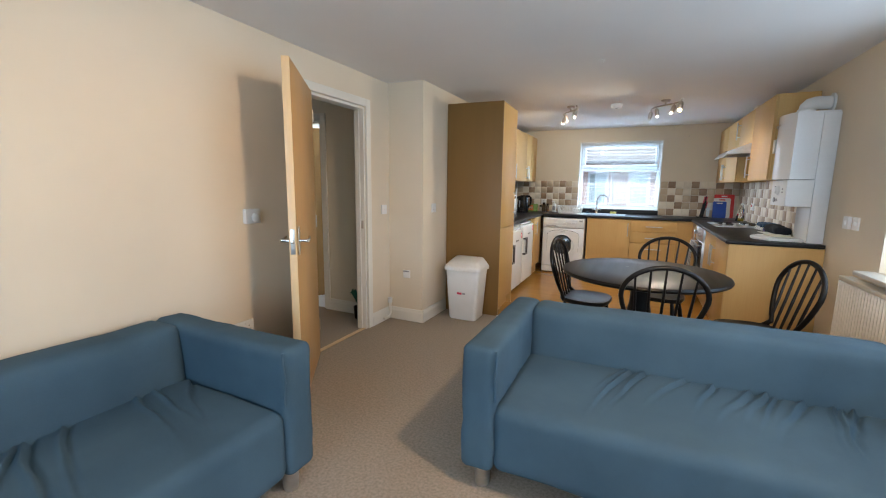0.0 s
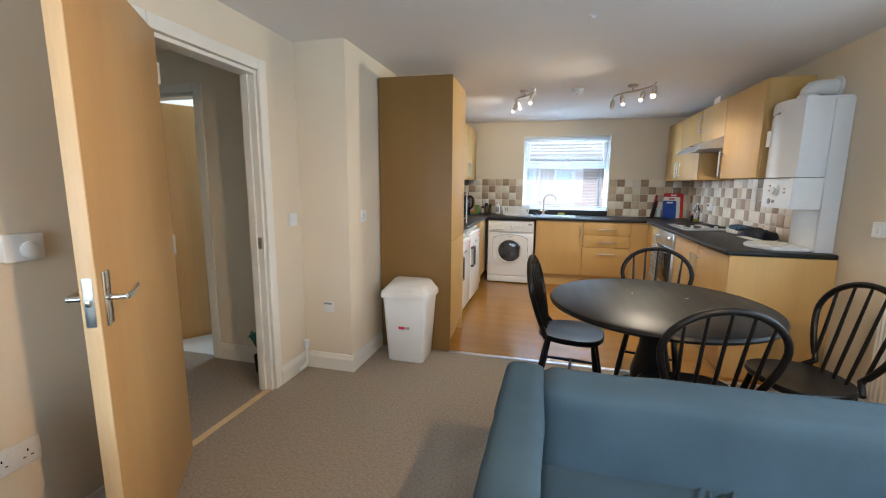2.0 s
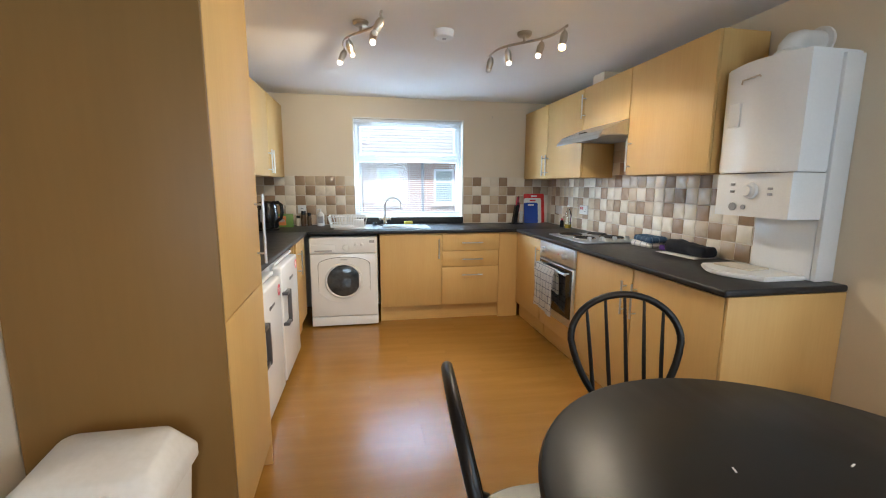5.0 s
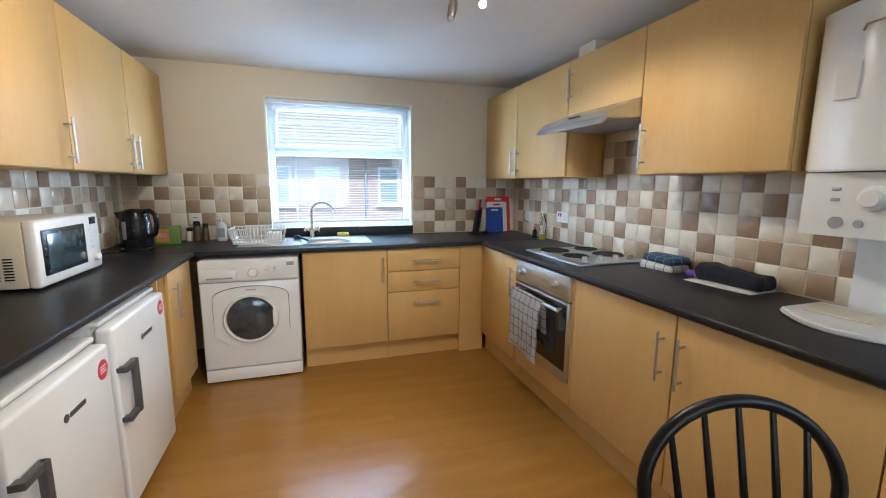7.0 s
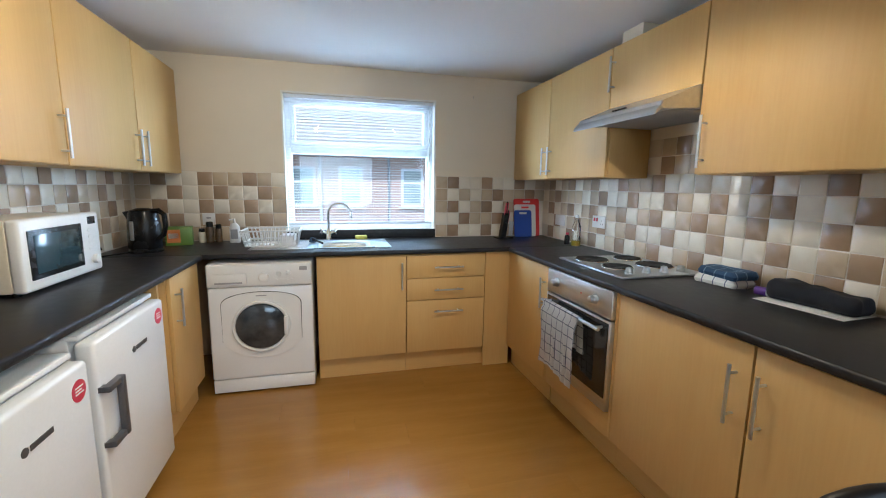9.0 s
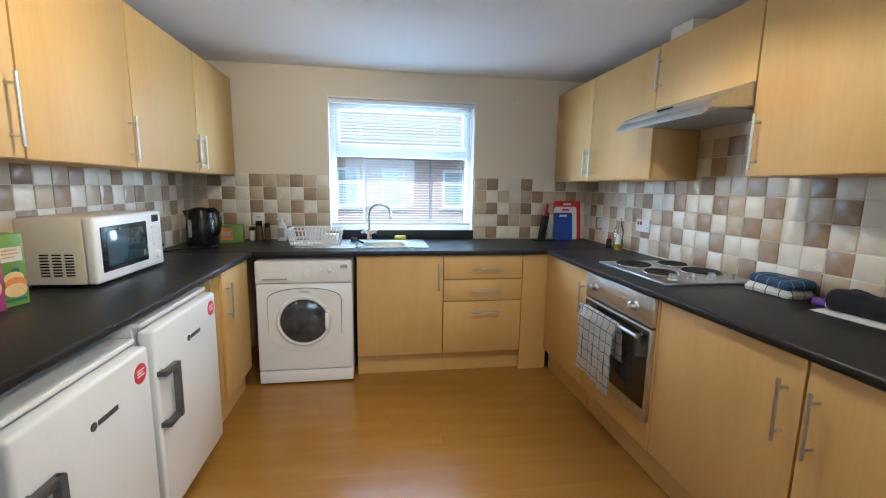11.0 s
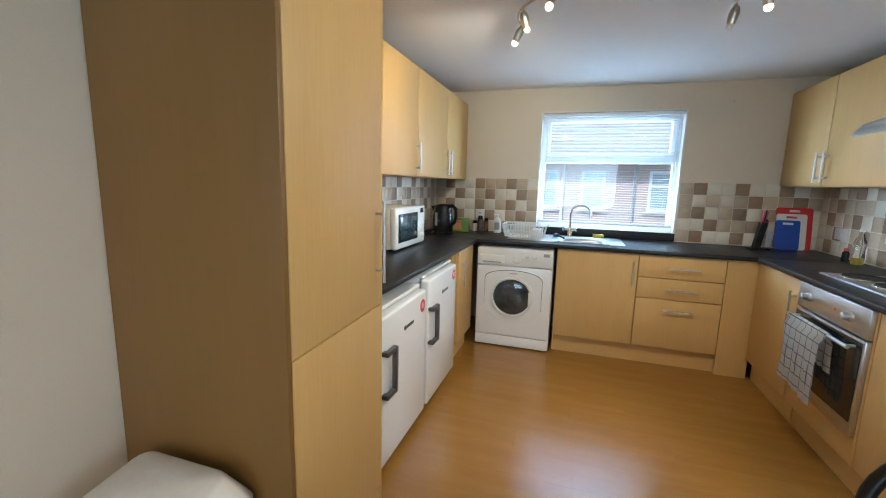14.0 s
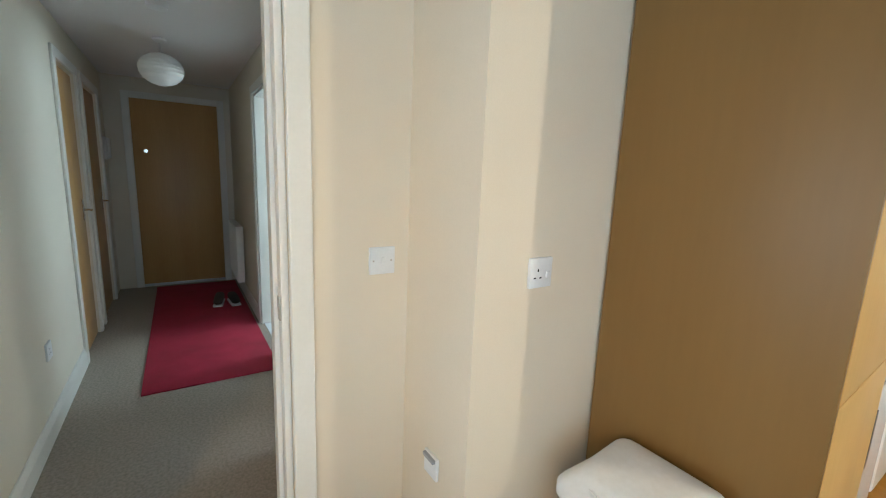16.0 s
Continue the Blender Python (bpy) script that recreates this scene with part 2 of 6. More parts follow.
def checked(name, base, line, axes=("X", "Z")):
    """Cotton with a woven check of crossing lines."""
    m, n, l, p = nodes_of(name)
    tc = n.new("ShaderNodeTexCoord")
    sep = n.new("ShaderNodeSeparateXYZ")
    l.new(tc.outputs["Object"], sep.inputs[0])
    parts = []
    for axis in axes:
        f = n.new("ShaderNodeMath")
        f.operation = "MULTIPLY"
        f.inputs[1].default_value = 18.0
        l.new(sep.outputs[axis], f.inputs[0])
        g = n.new("ShaderNodeMath")
        g.operation = "FRACT"
        l.new(f.outputs[0], g.inputs[0])
        c = n.new("ShaderNodeMath")
        c.operation = "LESS_THAN"
        c.inputs[1].default_value = 0.085
        l.new(g.outputs[0], c.inputs[0])
        parts.append(c)
    mx = n.new("ShaderNodeMath")
    mx.operation = "MAXIMUM"
    for i, c in enumerate(parts):
        l.new(c.outputs[0], mx.inputs[i])
    mix = n.new("ShaderNodeMix")
    mix.data_type = "RGBA"
    mix.inputs["A"].default_value, mix.inputs["B"].default_value = (*base, 1), (*line, 1)
    l.new(mx.outputs[0], mix.inputs["Factor"])
    l.new(mix.outputs["Result"], p.inputs["Base Color"])
    p.inputs["Roughness"].default_value = 0.95
    nz = n.new("ShaderNodeTexNoise")
    nz.inputs["Scale"].default_value = 300
    l.new(tc.outputs["Object"], nz.inputs[0])
    bp = n.new("ShaderNodeBump")
    bp.inputs["Strength"].default_value, bp.inputs["Distance"].default_value = 0.4, 0.002
    l.new(nz.outputs[0], bp.inputs["Height"])
    l.new(bp.outputs[0], p.inputs["Normal"])
    return m


M_CHECK = checked("white_checked_cotton", (0.72, 0.71, 0.69), (0.16, 0.17, 0.22))
M_BLUECHECK = checked("blue_checked_cotton", (0.035, 0.075, 0.15), (0.20, 0.28, 0.38), ("X", "Y"))
M_CHECKFLAT = checked("white_checked_cotton_folded", (0.70, 0.69, 0.66), (0.10, 0.12, 0.20), ("X", "Y"))

# ---- mesh helpers ----


def box(bm, x0, x1, y0, y1, z0, z1, bevel=0.0, seg=2):
    r = bmesh.ops.create_cube(bm, size=1.0, matrix=Matrix.LocRotScale(((x0 + x1) / 2, (y0 + y1) / 2, (z0 + z1) / 2), None, (abs(x1 - x0), abs(y1 - y0), abs(z1 - z0))))
    if bevel:
        es = list({e for v in r["verts"] for e in v.link_edges})
        bmesh.ops.bevel(bm, geom=es, offset=bevel, segments=seg, profile=0.5, affect="EDGES")


def rod(bm, p0, p1, r0, r1=None, n=14):
    p0, p1 = Vector(p0), Vector(p1)
    d = p1 - p0
    m = Matrix.Translation((p0 + p1) / 2) @ d.to_track_quat("Z", "Y").to_matrix().to_4x4()
    bmesh.ops.create_cone(bm, cap_ends=True, segments=n, radius1=r0, radius2=r0 if r1 is None else r1, depth=d.length, matrix=m)


def tube(bm, pts, r, n=10, flat=1.0, closed=False):
    """A round bar swept along points; r may be a list."""
    pts = [Vector(p) for p in pts]
    rings, up = [], None
    for i, p in enumerate(pts):
        a = pts[i - 1] if i else (pts[-1] if closed else pts[0])
        b = pts[(i + 1) % len(pts)] if (i + 1 < len(pts) or closed) else pts[-1]
        t = (b - a).normalized()
        if up is None:
            up = t.orthogonal().normalized()
        up = (up - t * up.dot(t)).normalized()
        side = t.cross(up)
        rad = r[i] if isinstance(r, (list, tuple)) else r
        rings.append([bm.verts.new(p + (up * math.cos(k * math.tau / n) + side * flat * math.sin(k * math.tau / n)) * rad) for k in range(n)])
    m = len(rings)
    for i in range(m if closed else m - 1):
        for k in range(n):
            bm.faces.new((rings[i][k], rings[i][(k + 1) % n], rings[(i + 1) % m][(k + 1) % n], rings[(i + 1) % m][k]))
    if not closed:
        bm.faces.new(rings[0][::-1])
        bm.faces.new(rings[-1])


def lathe(bm, profile, n=28, c=(0, 0, 0), axis="z", sx=1.0, sy=1.0):
    """A turned shape: profile of (radius, height)."""
    rings = []
    for r, h in profile:
        ring = []
        for k in range(n):
            a = k * math.tau / n
            q = (r * sx * math.cos(a), r * sy * math.sin(a), h)
            if axis == "y":
                q = (q[0], -q[2], q[1])
            if axis == "x":
                q = (q[2], q[0], q[1])
            ring.append(bm.verts.new((q[0] + c[0], q[1] + c[1], q[2] + c[2])))
        rings.append(ring)
    for i in range(len(rings) - 1):
        for k in range(n):
            bm.faces.new((rings[i][k], rings[i][(k + 1) % n], rings[i + 1][(k + 1) % n], rings[i + 1][k]))
    bm.faces.new(rings[0][::-1])
    bm.faces.new(rings[-1])


def prism(bm, outline, z0, z1, plane="xy"):
    """An outline pushed through from z0 to z1."""
    def at(u, v, w):
        return {"xy": (u, v, w), "xz": (u, w, v), "yz": (w, u, v)}[plane]
    lo = [bm.verts.new(at(u, v, z0)) for u, v in outline]
    hi = [bm.verts.new(at(u, v, z1)) for u, v in outline]
    k = len(outline)
    for i in range(k):
        bm.faces.new((lo[i], lo[(i + 1) % k], hi[(i + 1) % k], hi[i]))
    bm.faces.new(lo[::-1])
    bm.faces.new(hi)
    bmesh.ops.recalc_face_normals(bm, faces=bm.faces)


def mesh_of(bm, name, material, smooth=False):
    bmesh.ops.recalc_face_normals(bm, faces=bm.faces)
    me = bpy.data.meshes.new(name)
    bm.to_mesh(me)
    bm.free()
    me.materials.append(material)
    if smooth:
        me.shade_smooth()
        me.set_sharp_from_angle(angle=radians(38))
    return me


def part(name, bm, material, parent=None, label="", smooth=True):
    ob = new(name, mesh_of(bm, name, material, smooth))
    if parent is not None:
        ob.parent = parent
    if label:
        ob["label"] = label
    return ob


def B(*boxes, bevel=0.0, seg=2):
    bm = bmesh.new()
    for b in boxes:
        box(bm, *b, bevel=bevel, seg=seg)
    return bm


def thing(name, m, label, category, group=""):
    e = new(name)
    e.matrix_world = m
    e.empty_display_size = 0.1
    return tagged(e, label, category, group)


def structure(name, bm, material, label="", smooth=False):
    return tagged(part(name, bm, material, None, "", smooth), label, "", "", "structure")


# ---- plan ----
XL, XR, YB, YR = -0.70, 2.79, 10.63, 0.75      # living left wall, right wall, window wall, rear wall
XBOX, YBOX, XK = -0.33, 6.86, -0.46            # boxed-out corner, kitchen left wall
CEIL, TOP = 2.245, 0.905
HY0, HY1, HX = 5.64, 6.80, -5.08                # hall
DY0, DY1, DH = 5.80, 6.485, 1.975                # door opening to the hall


def wall_y(bm, x0, x1, y0, y1, holes=(), h=None):
    """A wall running along y, of thickness x0..x1, with holes (a, b, z0, z1)."""
    h = h or CEIL
    at = y0
    for a, b, z0, z1 in sorted(holes):
        box(bm, x0, x1, at, a, 0, h)
        if z0 > 0:
            box(bm, x0, x1, a, b, 0, z0)
        if z1 < h:
            box(bm, x0, x1, a, b, z1, h)
        at = b
    box(bm, x0, x1, at, y1, 0, h)


def wall_x(bm, y0, y1, x0, x1, holes=(), h=None):
    h = h or CEIL
    at = x0
    for a, b, z0, z1 in sorted(holes):
        box(bm, at, a, y0, y1, 0, h)
        if z0 > 0:
            box(bm, a, b, y0, y1, 0, z0)
        if z1 < h:
            box(bm, a, b, y0, y1, z1, h)
        at = b
    box(bm, at, x1, y0, y1, 0, h)


WX0, WX1, WZ0, WZ1 = 0.560, 1.768, 0.965, 2.037    # kitchen window
LY0, LY1, LZ0, LZ1 = 3.7, 6.70, 0.84, 2.05      # living window

bm = bmesh.new(); wall_y(bm, XL - 0.1, XL, YR, YBOX, [(DY0, DY1, 0, DH)])
structure("wall_west", bm, M_WALL, "smooth magnolia-painted living room wall")
bm = bmesh.new(); box(bm, XL - 0.1, XBOX, YBOX, 7.985, 0, CEIL)
structure("wall_boxing", bm, M_WALL, "magnolia-painted boxed-out wall corner")
bm = bmesh.new(); box(bm, XK - 0.1, XK, 7.985, YB, 0, CEIL)
wall_kl = structure("wall_kitchen_west", bm, M_WALL, "magnolia kitchen wall above glazed tiles")
bm = bmesh.new(); wall_x(bm, YB, YB + 0.26, XK - 0.1, XR + 0.1, [(WX0, WX1, WZ0, WZ1)])
wall_kb = structure("wall_north", bm, M_WALL, "magnolia kitchen wall round the window")
bm = bmesh.new(); wall_y(bm, XR, XR + 0.26, YR - 0.1, YB, [(LY0, LY1, LZ0, LZ1)])
wall_kr = structure("wall_east", bm, M_WALL, "magnolia wall with window and kitchen tiles")
bm = bmesh.new(); wall_x(bm, YR - 0.1, YR, XL - 0.1, XR, [(-0.15, 2.15, 0.6, 2.15)])
structure("wall_south", bm, M_WALL, "plain magnolia wall behind the sofas")
bm = bmesh.new(); box(bm, XL - 0.1, XR + 0.26, YR - 0.1, YB + 0.26, CEIL, CEIL + 0.12)
structure("ceiling", bm, M_CEIL, "matt off-white plastered ceiling")
bm = bmesh.new(); box(bm, HX - 0.1, XL - 0.1, HY0 - 0.1, 8.8, CEIL, CEIL + 0.12)
structure("ceiling_hall", bm, M_CEIL, "matt off-white hall ceiling")
bm = bmesh.new(); box(bm, HX - 0.1, XR + 0.2, YR - 0.1, 7.39, -0.1, 0.0)
structure("floor_carpet", bm, M_CARPET, "taupe cut-pile carpet with worn paler patches")
bm = bmesh.new(); box(bm, XK - 0.1, XR + 0.2, 7.39, YB + 0.2, -0.1, -0.012)
floor_k = structure("floor_kitchen", bm, M_GREYPLASTIC, "pale beech laminate kitchen floor")
bm = B((0.25, XR, 7.375, 7.41, -0.002, 0.006), bevel=0.003)
structure("trim_threshold", bm, M_STEEL, "thin metal carpet threshold strip")
bm = B((XL - 0.05, XL - 0.01, DY0, DY1, 0, 0.006), bevel=0.002)
structure("trim_door_bar", bm, M_PALEEDGE, "thin brass carpet bar in the doorway")

# hall
OX = [(-2.20, -1.46), (-3.33, -2.60)]
bm = bmesh.new(); wall_x(bm, HY1, HY1 + 0.1, HX, XL - 0.1, [(a, b, 0, 1.95) for a, b in OX])
structure("wall_hall_north", bm, M_HALLWALL, "cream-painted hall wall with doorways")
LX = [(-3.68, -3.06), (-4.66, -3.92)]
bm = bmesh.new(); wall_x(bm, HY0 - 0.1, HY0, HX, XL - 0.1, [(a, b, 0, 1.98) for a, b in LX])
structure("wall_hall_south", bm, M_HALLWALL, "cream-painted hall wall with two doors")
bm = bmesh.new(); wall_y(bm, HX - 0.1, HX, HY0 - 0.1, HY1 + 0.1)
structure("wall_hall_west", bm, M_HALLWALL, "cream-painted wall round the entrance door")
# rooms beyond the hall doorways
bm = bmesh.new()
box(bm, -3.9, -1.1, 8.7, 8.8, 0, CEIL); box(bm, -1.1, -1.0, HY1 + 0.1, 8.8, 0, CEIL); box(bm, -4.0, -3.9, HY1 + 0.1, 8.8, 0, CEIL); box(bm, -2.5, -2.4, HY1 + 0.1, 8.7, 0, CEIL)
structure("wall_side_rooms", bm, M_TRIM, "plain white walls of the side rooms")
bm = bmesh.new(); box(bm, -4.0, -1.0, HY1 + 0.02, 8.8, -0.05, 0.004)
structure("floor_side_rooms", bm, M_VINYL, "white vinyl side room floor")
for lx in (-1.75, -3.1):
    lamp("side_room_light", "AREA", look((lx, 8.66, 1.6), (lx - 0.1, 6, 0.8)), 46, (0.84, 0.94, 1.0), size=(0.9, 1.0))


def skirting(pts, name="baseboard"):
    """A moulded board along floor points; inside is on the left of the way."""
    bm = bmesh.new()
    for (x0, y0), (x1, y1) in zip(pts, pts[1:]):
        d = Vector((x1 - x0, y1 - y0, 0)).normalized()
        nrm = Vector((-d.y, d.x, 0))
        prof = [(0, 0), (0.016, 0), (0.016, 0.085), (0.011, 0.10), (0.006, 0.118), (0, 0.12)]
        ends = []
        for q in ((x0, y0), (x1, y1)):
            ends.append([bm.verts.new(Vector((q[0], q[1], 0)) + nrm * u + Vector((0, 0, v))) for u, v in prof])
        k = len(prof)
        for i in range(k):
            bm.faces.new((ends[0][i], ends[0][(i + 1) % k], ends[1][(i + 1) % k], ends[1][i]))
        bm.faces.new(ends[0]); bm.faces.new(ends[1][::-1])
    structure(name, bm, M_TRIM, "white gloss-painted moulded skirting board")


skirting([(XL, DY0 - 0.07), (XL, YR)])
skirting([(XL, YBOX), (XL, DY1 + 0.07)])
skirting([(XBOX + 0.016, YBOX), (XL, YBOX)])
skirting([(XBOX, 7.39), (XBOX, YBOX)])
skirting([(XR, YR), (XR, 7.48)])
skirting([(XL, YR), (XR, YR)])
skirting([(XL - 0.1, HY1), (OX[0][1] + 0.06, HY1)])
skirting([(OX[0][0] - 0.06, HY1), (OX[1][1] + 0.06, HY1)])
skirting([(OX[1][0] - 0.06, HY1), (HX, HY1)])
skirting([(LX[0][1] + 0.06, HY0), (XL - 0.1, HY0)])


def architrave_y(x, y0, y1, h, side, w=0.065, t=0.018):
    """Door trim on a wall along y; side +1 faces +x."""
    bm = bmesh.new()
    a, b = (x, x + t) if side > 0 else (x - t, x)
    for lo, hi in ((y0 - w, y0), (y1, y1 + w)):
        box(bm, a, b, lo, hi, 0, h + w, bevel=0.005)
    box(bm, a, b, y0, y1, h, h + w, bevel=0.005)
    structure("trim_architrave", bm, M_TRIM, "white gloss-painted door architrave")


def architrave_x(y, x0, x1, h, side, w=0.065, t=0.018):
    bm = bmesh.new()
    a, b = (y, y + t) if side > 0 else (y - t, y)
    for lo, hi in ((x0 - w, x0), (x1, x1 + w)):
        box(bm, lo, hi, a, b, 0, h + w, bevel=0.005)
    box(bm, x0, x1, a, b, h, h + w, bevel=0.005)
    structure("trim_architrave", bm, M_TRIM, "white gloss-painted door architrave")


architrave_y(XL, DY0, DY1, DH, 1)
architrave_y(XL - 0.1, DY0, DY1, DH, -1)
for a, b in OX:
    architrave_x(HY1, a, b, 1.95, -1)
for a, b in LX:
    architrave_x(HY0, a, b, 1.98, 1)
architrave_y(HX, 5.86, 6.67, 2.038, 1)

# linings of the living room doorway, with stop and strike plate
bm = B((XL - 0.1, XL, DY1 - 0.022, DY1 - 0.001, 0, DH - 0.002), (XL - 0.1, XL, DY0 + 0.001, DY0 + 0.022, 0, DH - 0.002), (XL - 0.1, XL, DY0 + 0.022, DY1 - 0.022, DH - 0.024, DH - 0.002),
       (XL - 0.085, XL - 0.04, DY1 - 0.036, DY1 - 0.022, 0, DH - 0.024), bevel=0.002)
door_lining = structure("trim_door_lining", bm, M_TRIM, "white gloss-painted door lining with stop")
part("strike_plate", B((XL - 0.036, XL - 0.012, DY1 - 0.026, DY1 - 0.0215, 0.93, 1.0), bevel=0.001), M_NICKEL, door_lining, "small dark metal strike plate")
for a, b in OX:
    structure("trim_door_lining", B((a + 0.001, a + 0.02, HY1, HY1 + 0.1, 0, 1.948), (b - 0.02, b - 0.001, HY1, HY1 + 0.1, 0, 1.948), (a + 0.02, b - 0.02, HY1, HY1 + 0.1, 1.93, 1.948), bevel=0.002), M_TRIM, "white gloss-painted door lining")

# ---- doors ----


def lever(bm, y, side):
    """A lever handle on a door leaf lying along +x; y of the face, side -1 or +1."""
    rod(bm, (0.055, y, 1.0), (0.055, y + side * 0.05, 1.0), 0.009)
    tube(bm, [(0.055, y + side * 0.05, 1.0), (0.09, y + side * 0.052, 1.0), (0.13, y + side * 0.05, 1.004), (0.165, y + side * 0.045, 1.012)], [0.009, 0.009, 0.008, 0.006], n=10)


def door_leaf(name, m, w, h, label, furniture=True, swap=False):
    """A leaf from its free edge at x=0 to its hinge edge at x=w; thickness 0..0.04 in y."""
    d = thing(name, m, label, "door")
    part("leaf", B((0.008, w, 0, 0.04, 0.006, h), bevel=0.002), M_DOORWOOD, d)
    part("lipping", B((0, 0.008, 0.0, 0.04, 0.006, h), bevel=0.001), M_PALEEDGE, d, "pale wooden edge lipping")
    if furniture:
        for y, s in ((0, -1), (0.04, 1)):
            part("backplate", B((0.034, 0.076, y + min(0, s * 0.007), y + max(0, s * 0.007), 0.92, 1.08), bevel=0.003), M_CHROME, d, "chrome lever backplate")
            bm = bmesh.new(); lever(bm, y, s)
            part("lever", bm, M_CHROME, d, "curved chrome lever handle")
        part("latch_plate", B((-0.003, 0.0, 0.008, 0.032, 0.93, 1.07), bevel=0.001), M_STEEL, d, "bright steel latch plate")
        part("latch", B((-0.013, -0.003, 0.013, 0.027, 0.99, 1.01), bevel=0.003), M_CHROME, d)
    for z in (0.2, 1.0, 1.75):
        bm = bmesh.new(); rod(bm, (w + 0.004, 0.0, z), (w + 0.004, 0.0, z + 0.09), 0.007)
        part("hinge", bm, M_NICKEL, d, "steel butt hinge")
    return d


FREE, HINGE = Vector((-0.205, 5.15, 0)), Vector((-0.683, 5.83, 0))
ang = math.degrees(math.atan2(HINGE.y - FREE.y, HINGE.x - FREE.x))
door_leaf("living_room_door", pose(FREE.x, FREE.y, 0, 0, 0, ang), (HINGE - FREE).length, 1.968, "beech-veneered flush door standing wide open into the room")
door_leaf("side_room_door", pose(-1.70, 7.50, 0, 0, 0, 236), 0.74, 1.94, "beech-veneered flush door half open into a side room", False)
for a, b in LX:
    door_leaf("hall_door", pose(a + 0.015, HY0 - 0.055, 0, 0, 0, 0), b - a - 0.03, 1.965, "beech-veneered flush door closed in the hall", True)
entry = thing("entrance_door", pose(HX + 0.002, 6.265, 0), "dark beech entrance door, closed, with a spyhole", "door")
part("leaf", B((0, 0.02, -0.40, 0.40, 0.01, 2.033), bevel=0.002), M_DOORWOOD, entry)
bm = bmesh.new(); rod(bm, (0.02, -0.29, 1.5), (0.028, -0.29, 1.5), 0.02); part("spyhole", bm, M_CHROME, entry, "chrome spyhole")
part("weather_bar", B((0.02, 0.032, -0.40, 0.40, 0.012, 0.04), bevel=0.003), M_STEEL, entry, "bright metal weather bar")

# ---- windows ----


def window(name, label, m, w, h, transom, sill):
    """A white plastic window facing local -y; origin at its lower middle."""
    e = tagged(thing(name, m, label, "window"), kind="structure")
    f = 0.055
    part("window_frame", B((-w / 2, w / 2, 0, 0.06, 0, f), (-w / 2, w / 2, 0, 0.06, h - f, h), (-w / 2, -w / 2 + f, 0, 0.06, f, h - f), (w / 2 - f, w / 2, 0, 0.06, f, h - f),
                       (-w / 2 + f, w / 2 - f, 0, 0.06, transom - 0.03, transom + 0.03), bevel=0.006), M_UPVC, e)
    s = 0.035
    z0, z1 = transom + 0.03, h - f
    x0, x1 = -w / 2 + f, w / 2 - f
    part("casement", B((x0, x1, -0.012, 0.04, z0, z0 + s), (x0, x1, -0.012, 0.04, z1 - s, z1), (x0, x0 + s, -0.012, 0.04, z0 + s, z1 - s), (x1 - s, x1, -0.012, 0.04, z0 + s, z1 - s), bevel=0.006), M_UPVC, e, "top-hung opening casement")
    for a, b, lo, hi in ((x0 + s, x1 - s, z0 + s, z1 - s), (x0, x1, f, transom - 0.03)):
        g = part("pane", B((a, b, 0.02, 0.026, lo, hi)), M_GLASS, e, "", False)
        g.visible_shadow = False
    bm = B((-0.05, 0.05, -0.03, -0.012, z0 + 0.006, z0 + 0.024), bevel=0.004)
    part("catch", bm, M_UPVC, e, "white casement handle")
    if sill:
        part("window_sill", B((-w / 2 - 0.05, w / 2 + 0.05, -0.22, -0.002, -0.03, -0.002), bevel=0.008), M_TRIM, e, "white gloss-painted sill board")
    return e


window("window_1", "white plastic window with a top-hung light", pose((WX0 + WX1) / 2, YB + 0.10, WZ0), WX1 - WX0, WZ1 - WZ0, 0.645, False)
window("window_2", "white plastic living room window over the radiator", pose(XR + 0.12, (LY0 + LY1) / 2, LZ0, 0, 0, -90), LY1 - LY0, LZ1 - LZ0, 0.8, True)
window("window_3", "wide white plastic window in the rear wall", pose(1.0, YR - 0.06, 0.6, 0, 0, 180), 2.3, 1.55, 1.1, True)
structure("trim_reveal", B((WX0, WX0 + 0.012, YB + 0.002, YB + 0.10, WZ0, WZ1), (WX1 - 0.012, WX1, YB + 0.002, YB + 0.10, WZ0, WZ1), (WX0, WX1, YB + 0.002, YB + 0.10, WZ1 - 0.012, WZ1)), M_TRIM, "white-painted window reveal")

blind = thing("venetian_blind", pose((WX0 + WX1) / 2, YB + 0.045, WZ1 - 0.014), "white slatted venetian blind lowered with open slats", "blind")
bw = (WX1 - WX0) / 2 - 0.018
part("headrail", B((-bw, bw, -0.016, 0.016, -0.03, 0), bevel=0.003), M_BLIND, blind)
# Thin dark line along the top of the headrail.
part("top_dark_strip", B((-bw, bw, -0.019, 0.012, 0.0, 0.008), bevel=0.002), M_NICKEL, blind, "thin dark strip above the headrail")
slat = bmesh.new()
vs = [[slat.verts.new((x, y, z)) for x in (-bw, bw)] for y, z in ((-0.0075, 0.0), (-0.004, 0.0014), (0.004, 0.0015), (0.0075, 0.0006), (0.0075, 0.0), (0.004, 0.0009), (-0.004, 0.0008), (-0.0075, -0.0005))]
for i in range(8):
    slat.faces.new((vs[i][0], vs[i][1], vs[(i + 1) % 8][1], vs[(i + 1) % 8][0]))
slat_mesh = mesh_of(slat, "slat", M_BLIND)
for i in range(45):
    s = new("slat", slat_mesh)
    s.parent, s.location, s.rotation_euler = blind, (0, 0, -0.05 - i * 0.0212), (radians(1), 0, 0)
part("bottom_rail", B((-bw, bw, -0.012, 0.012, -1.005, -0.99), bevel=0.003), M_BLIND, blind)
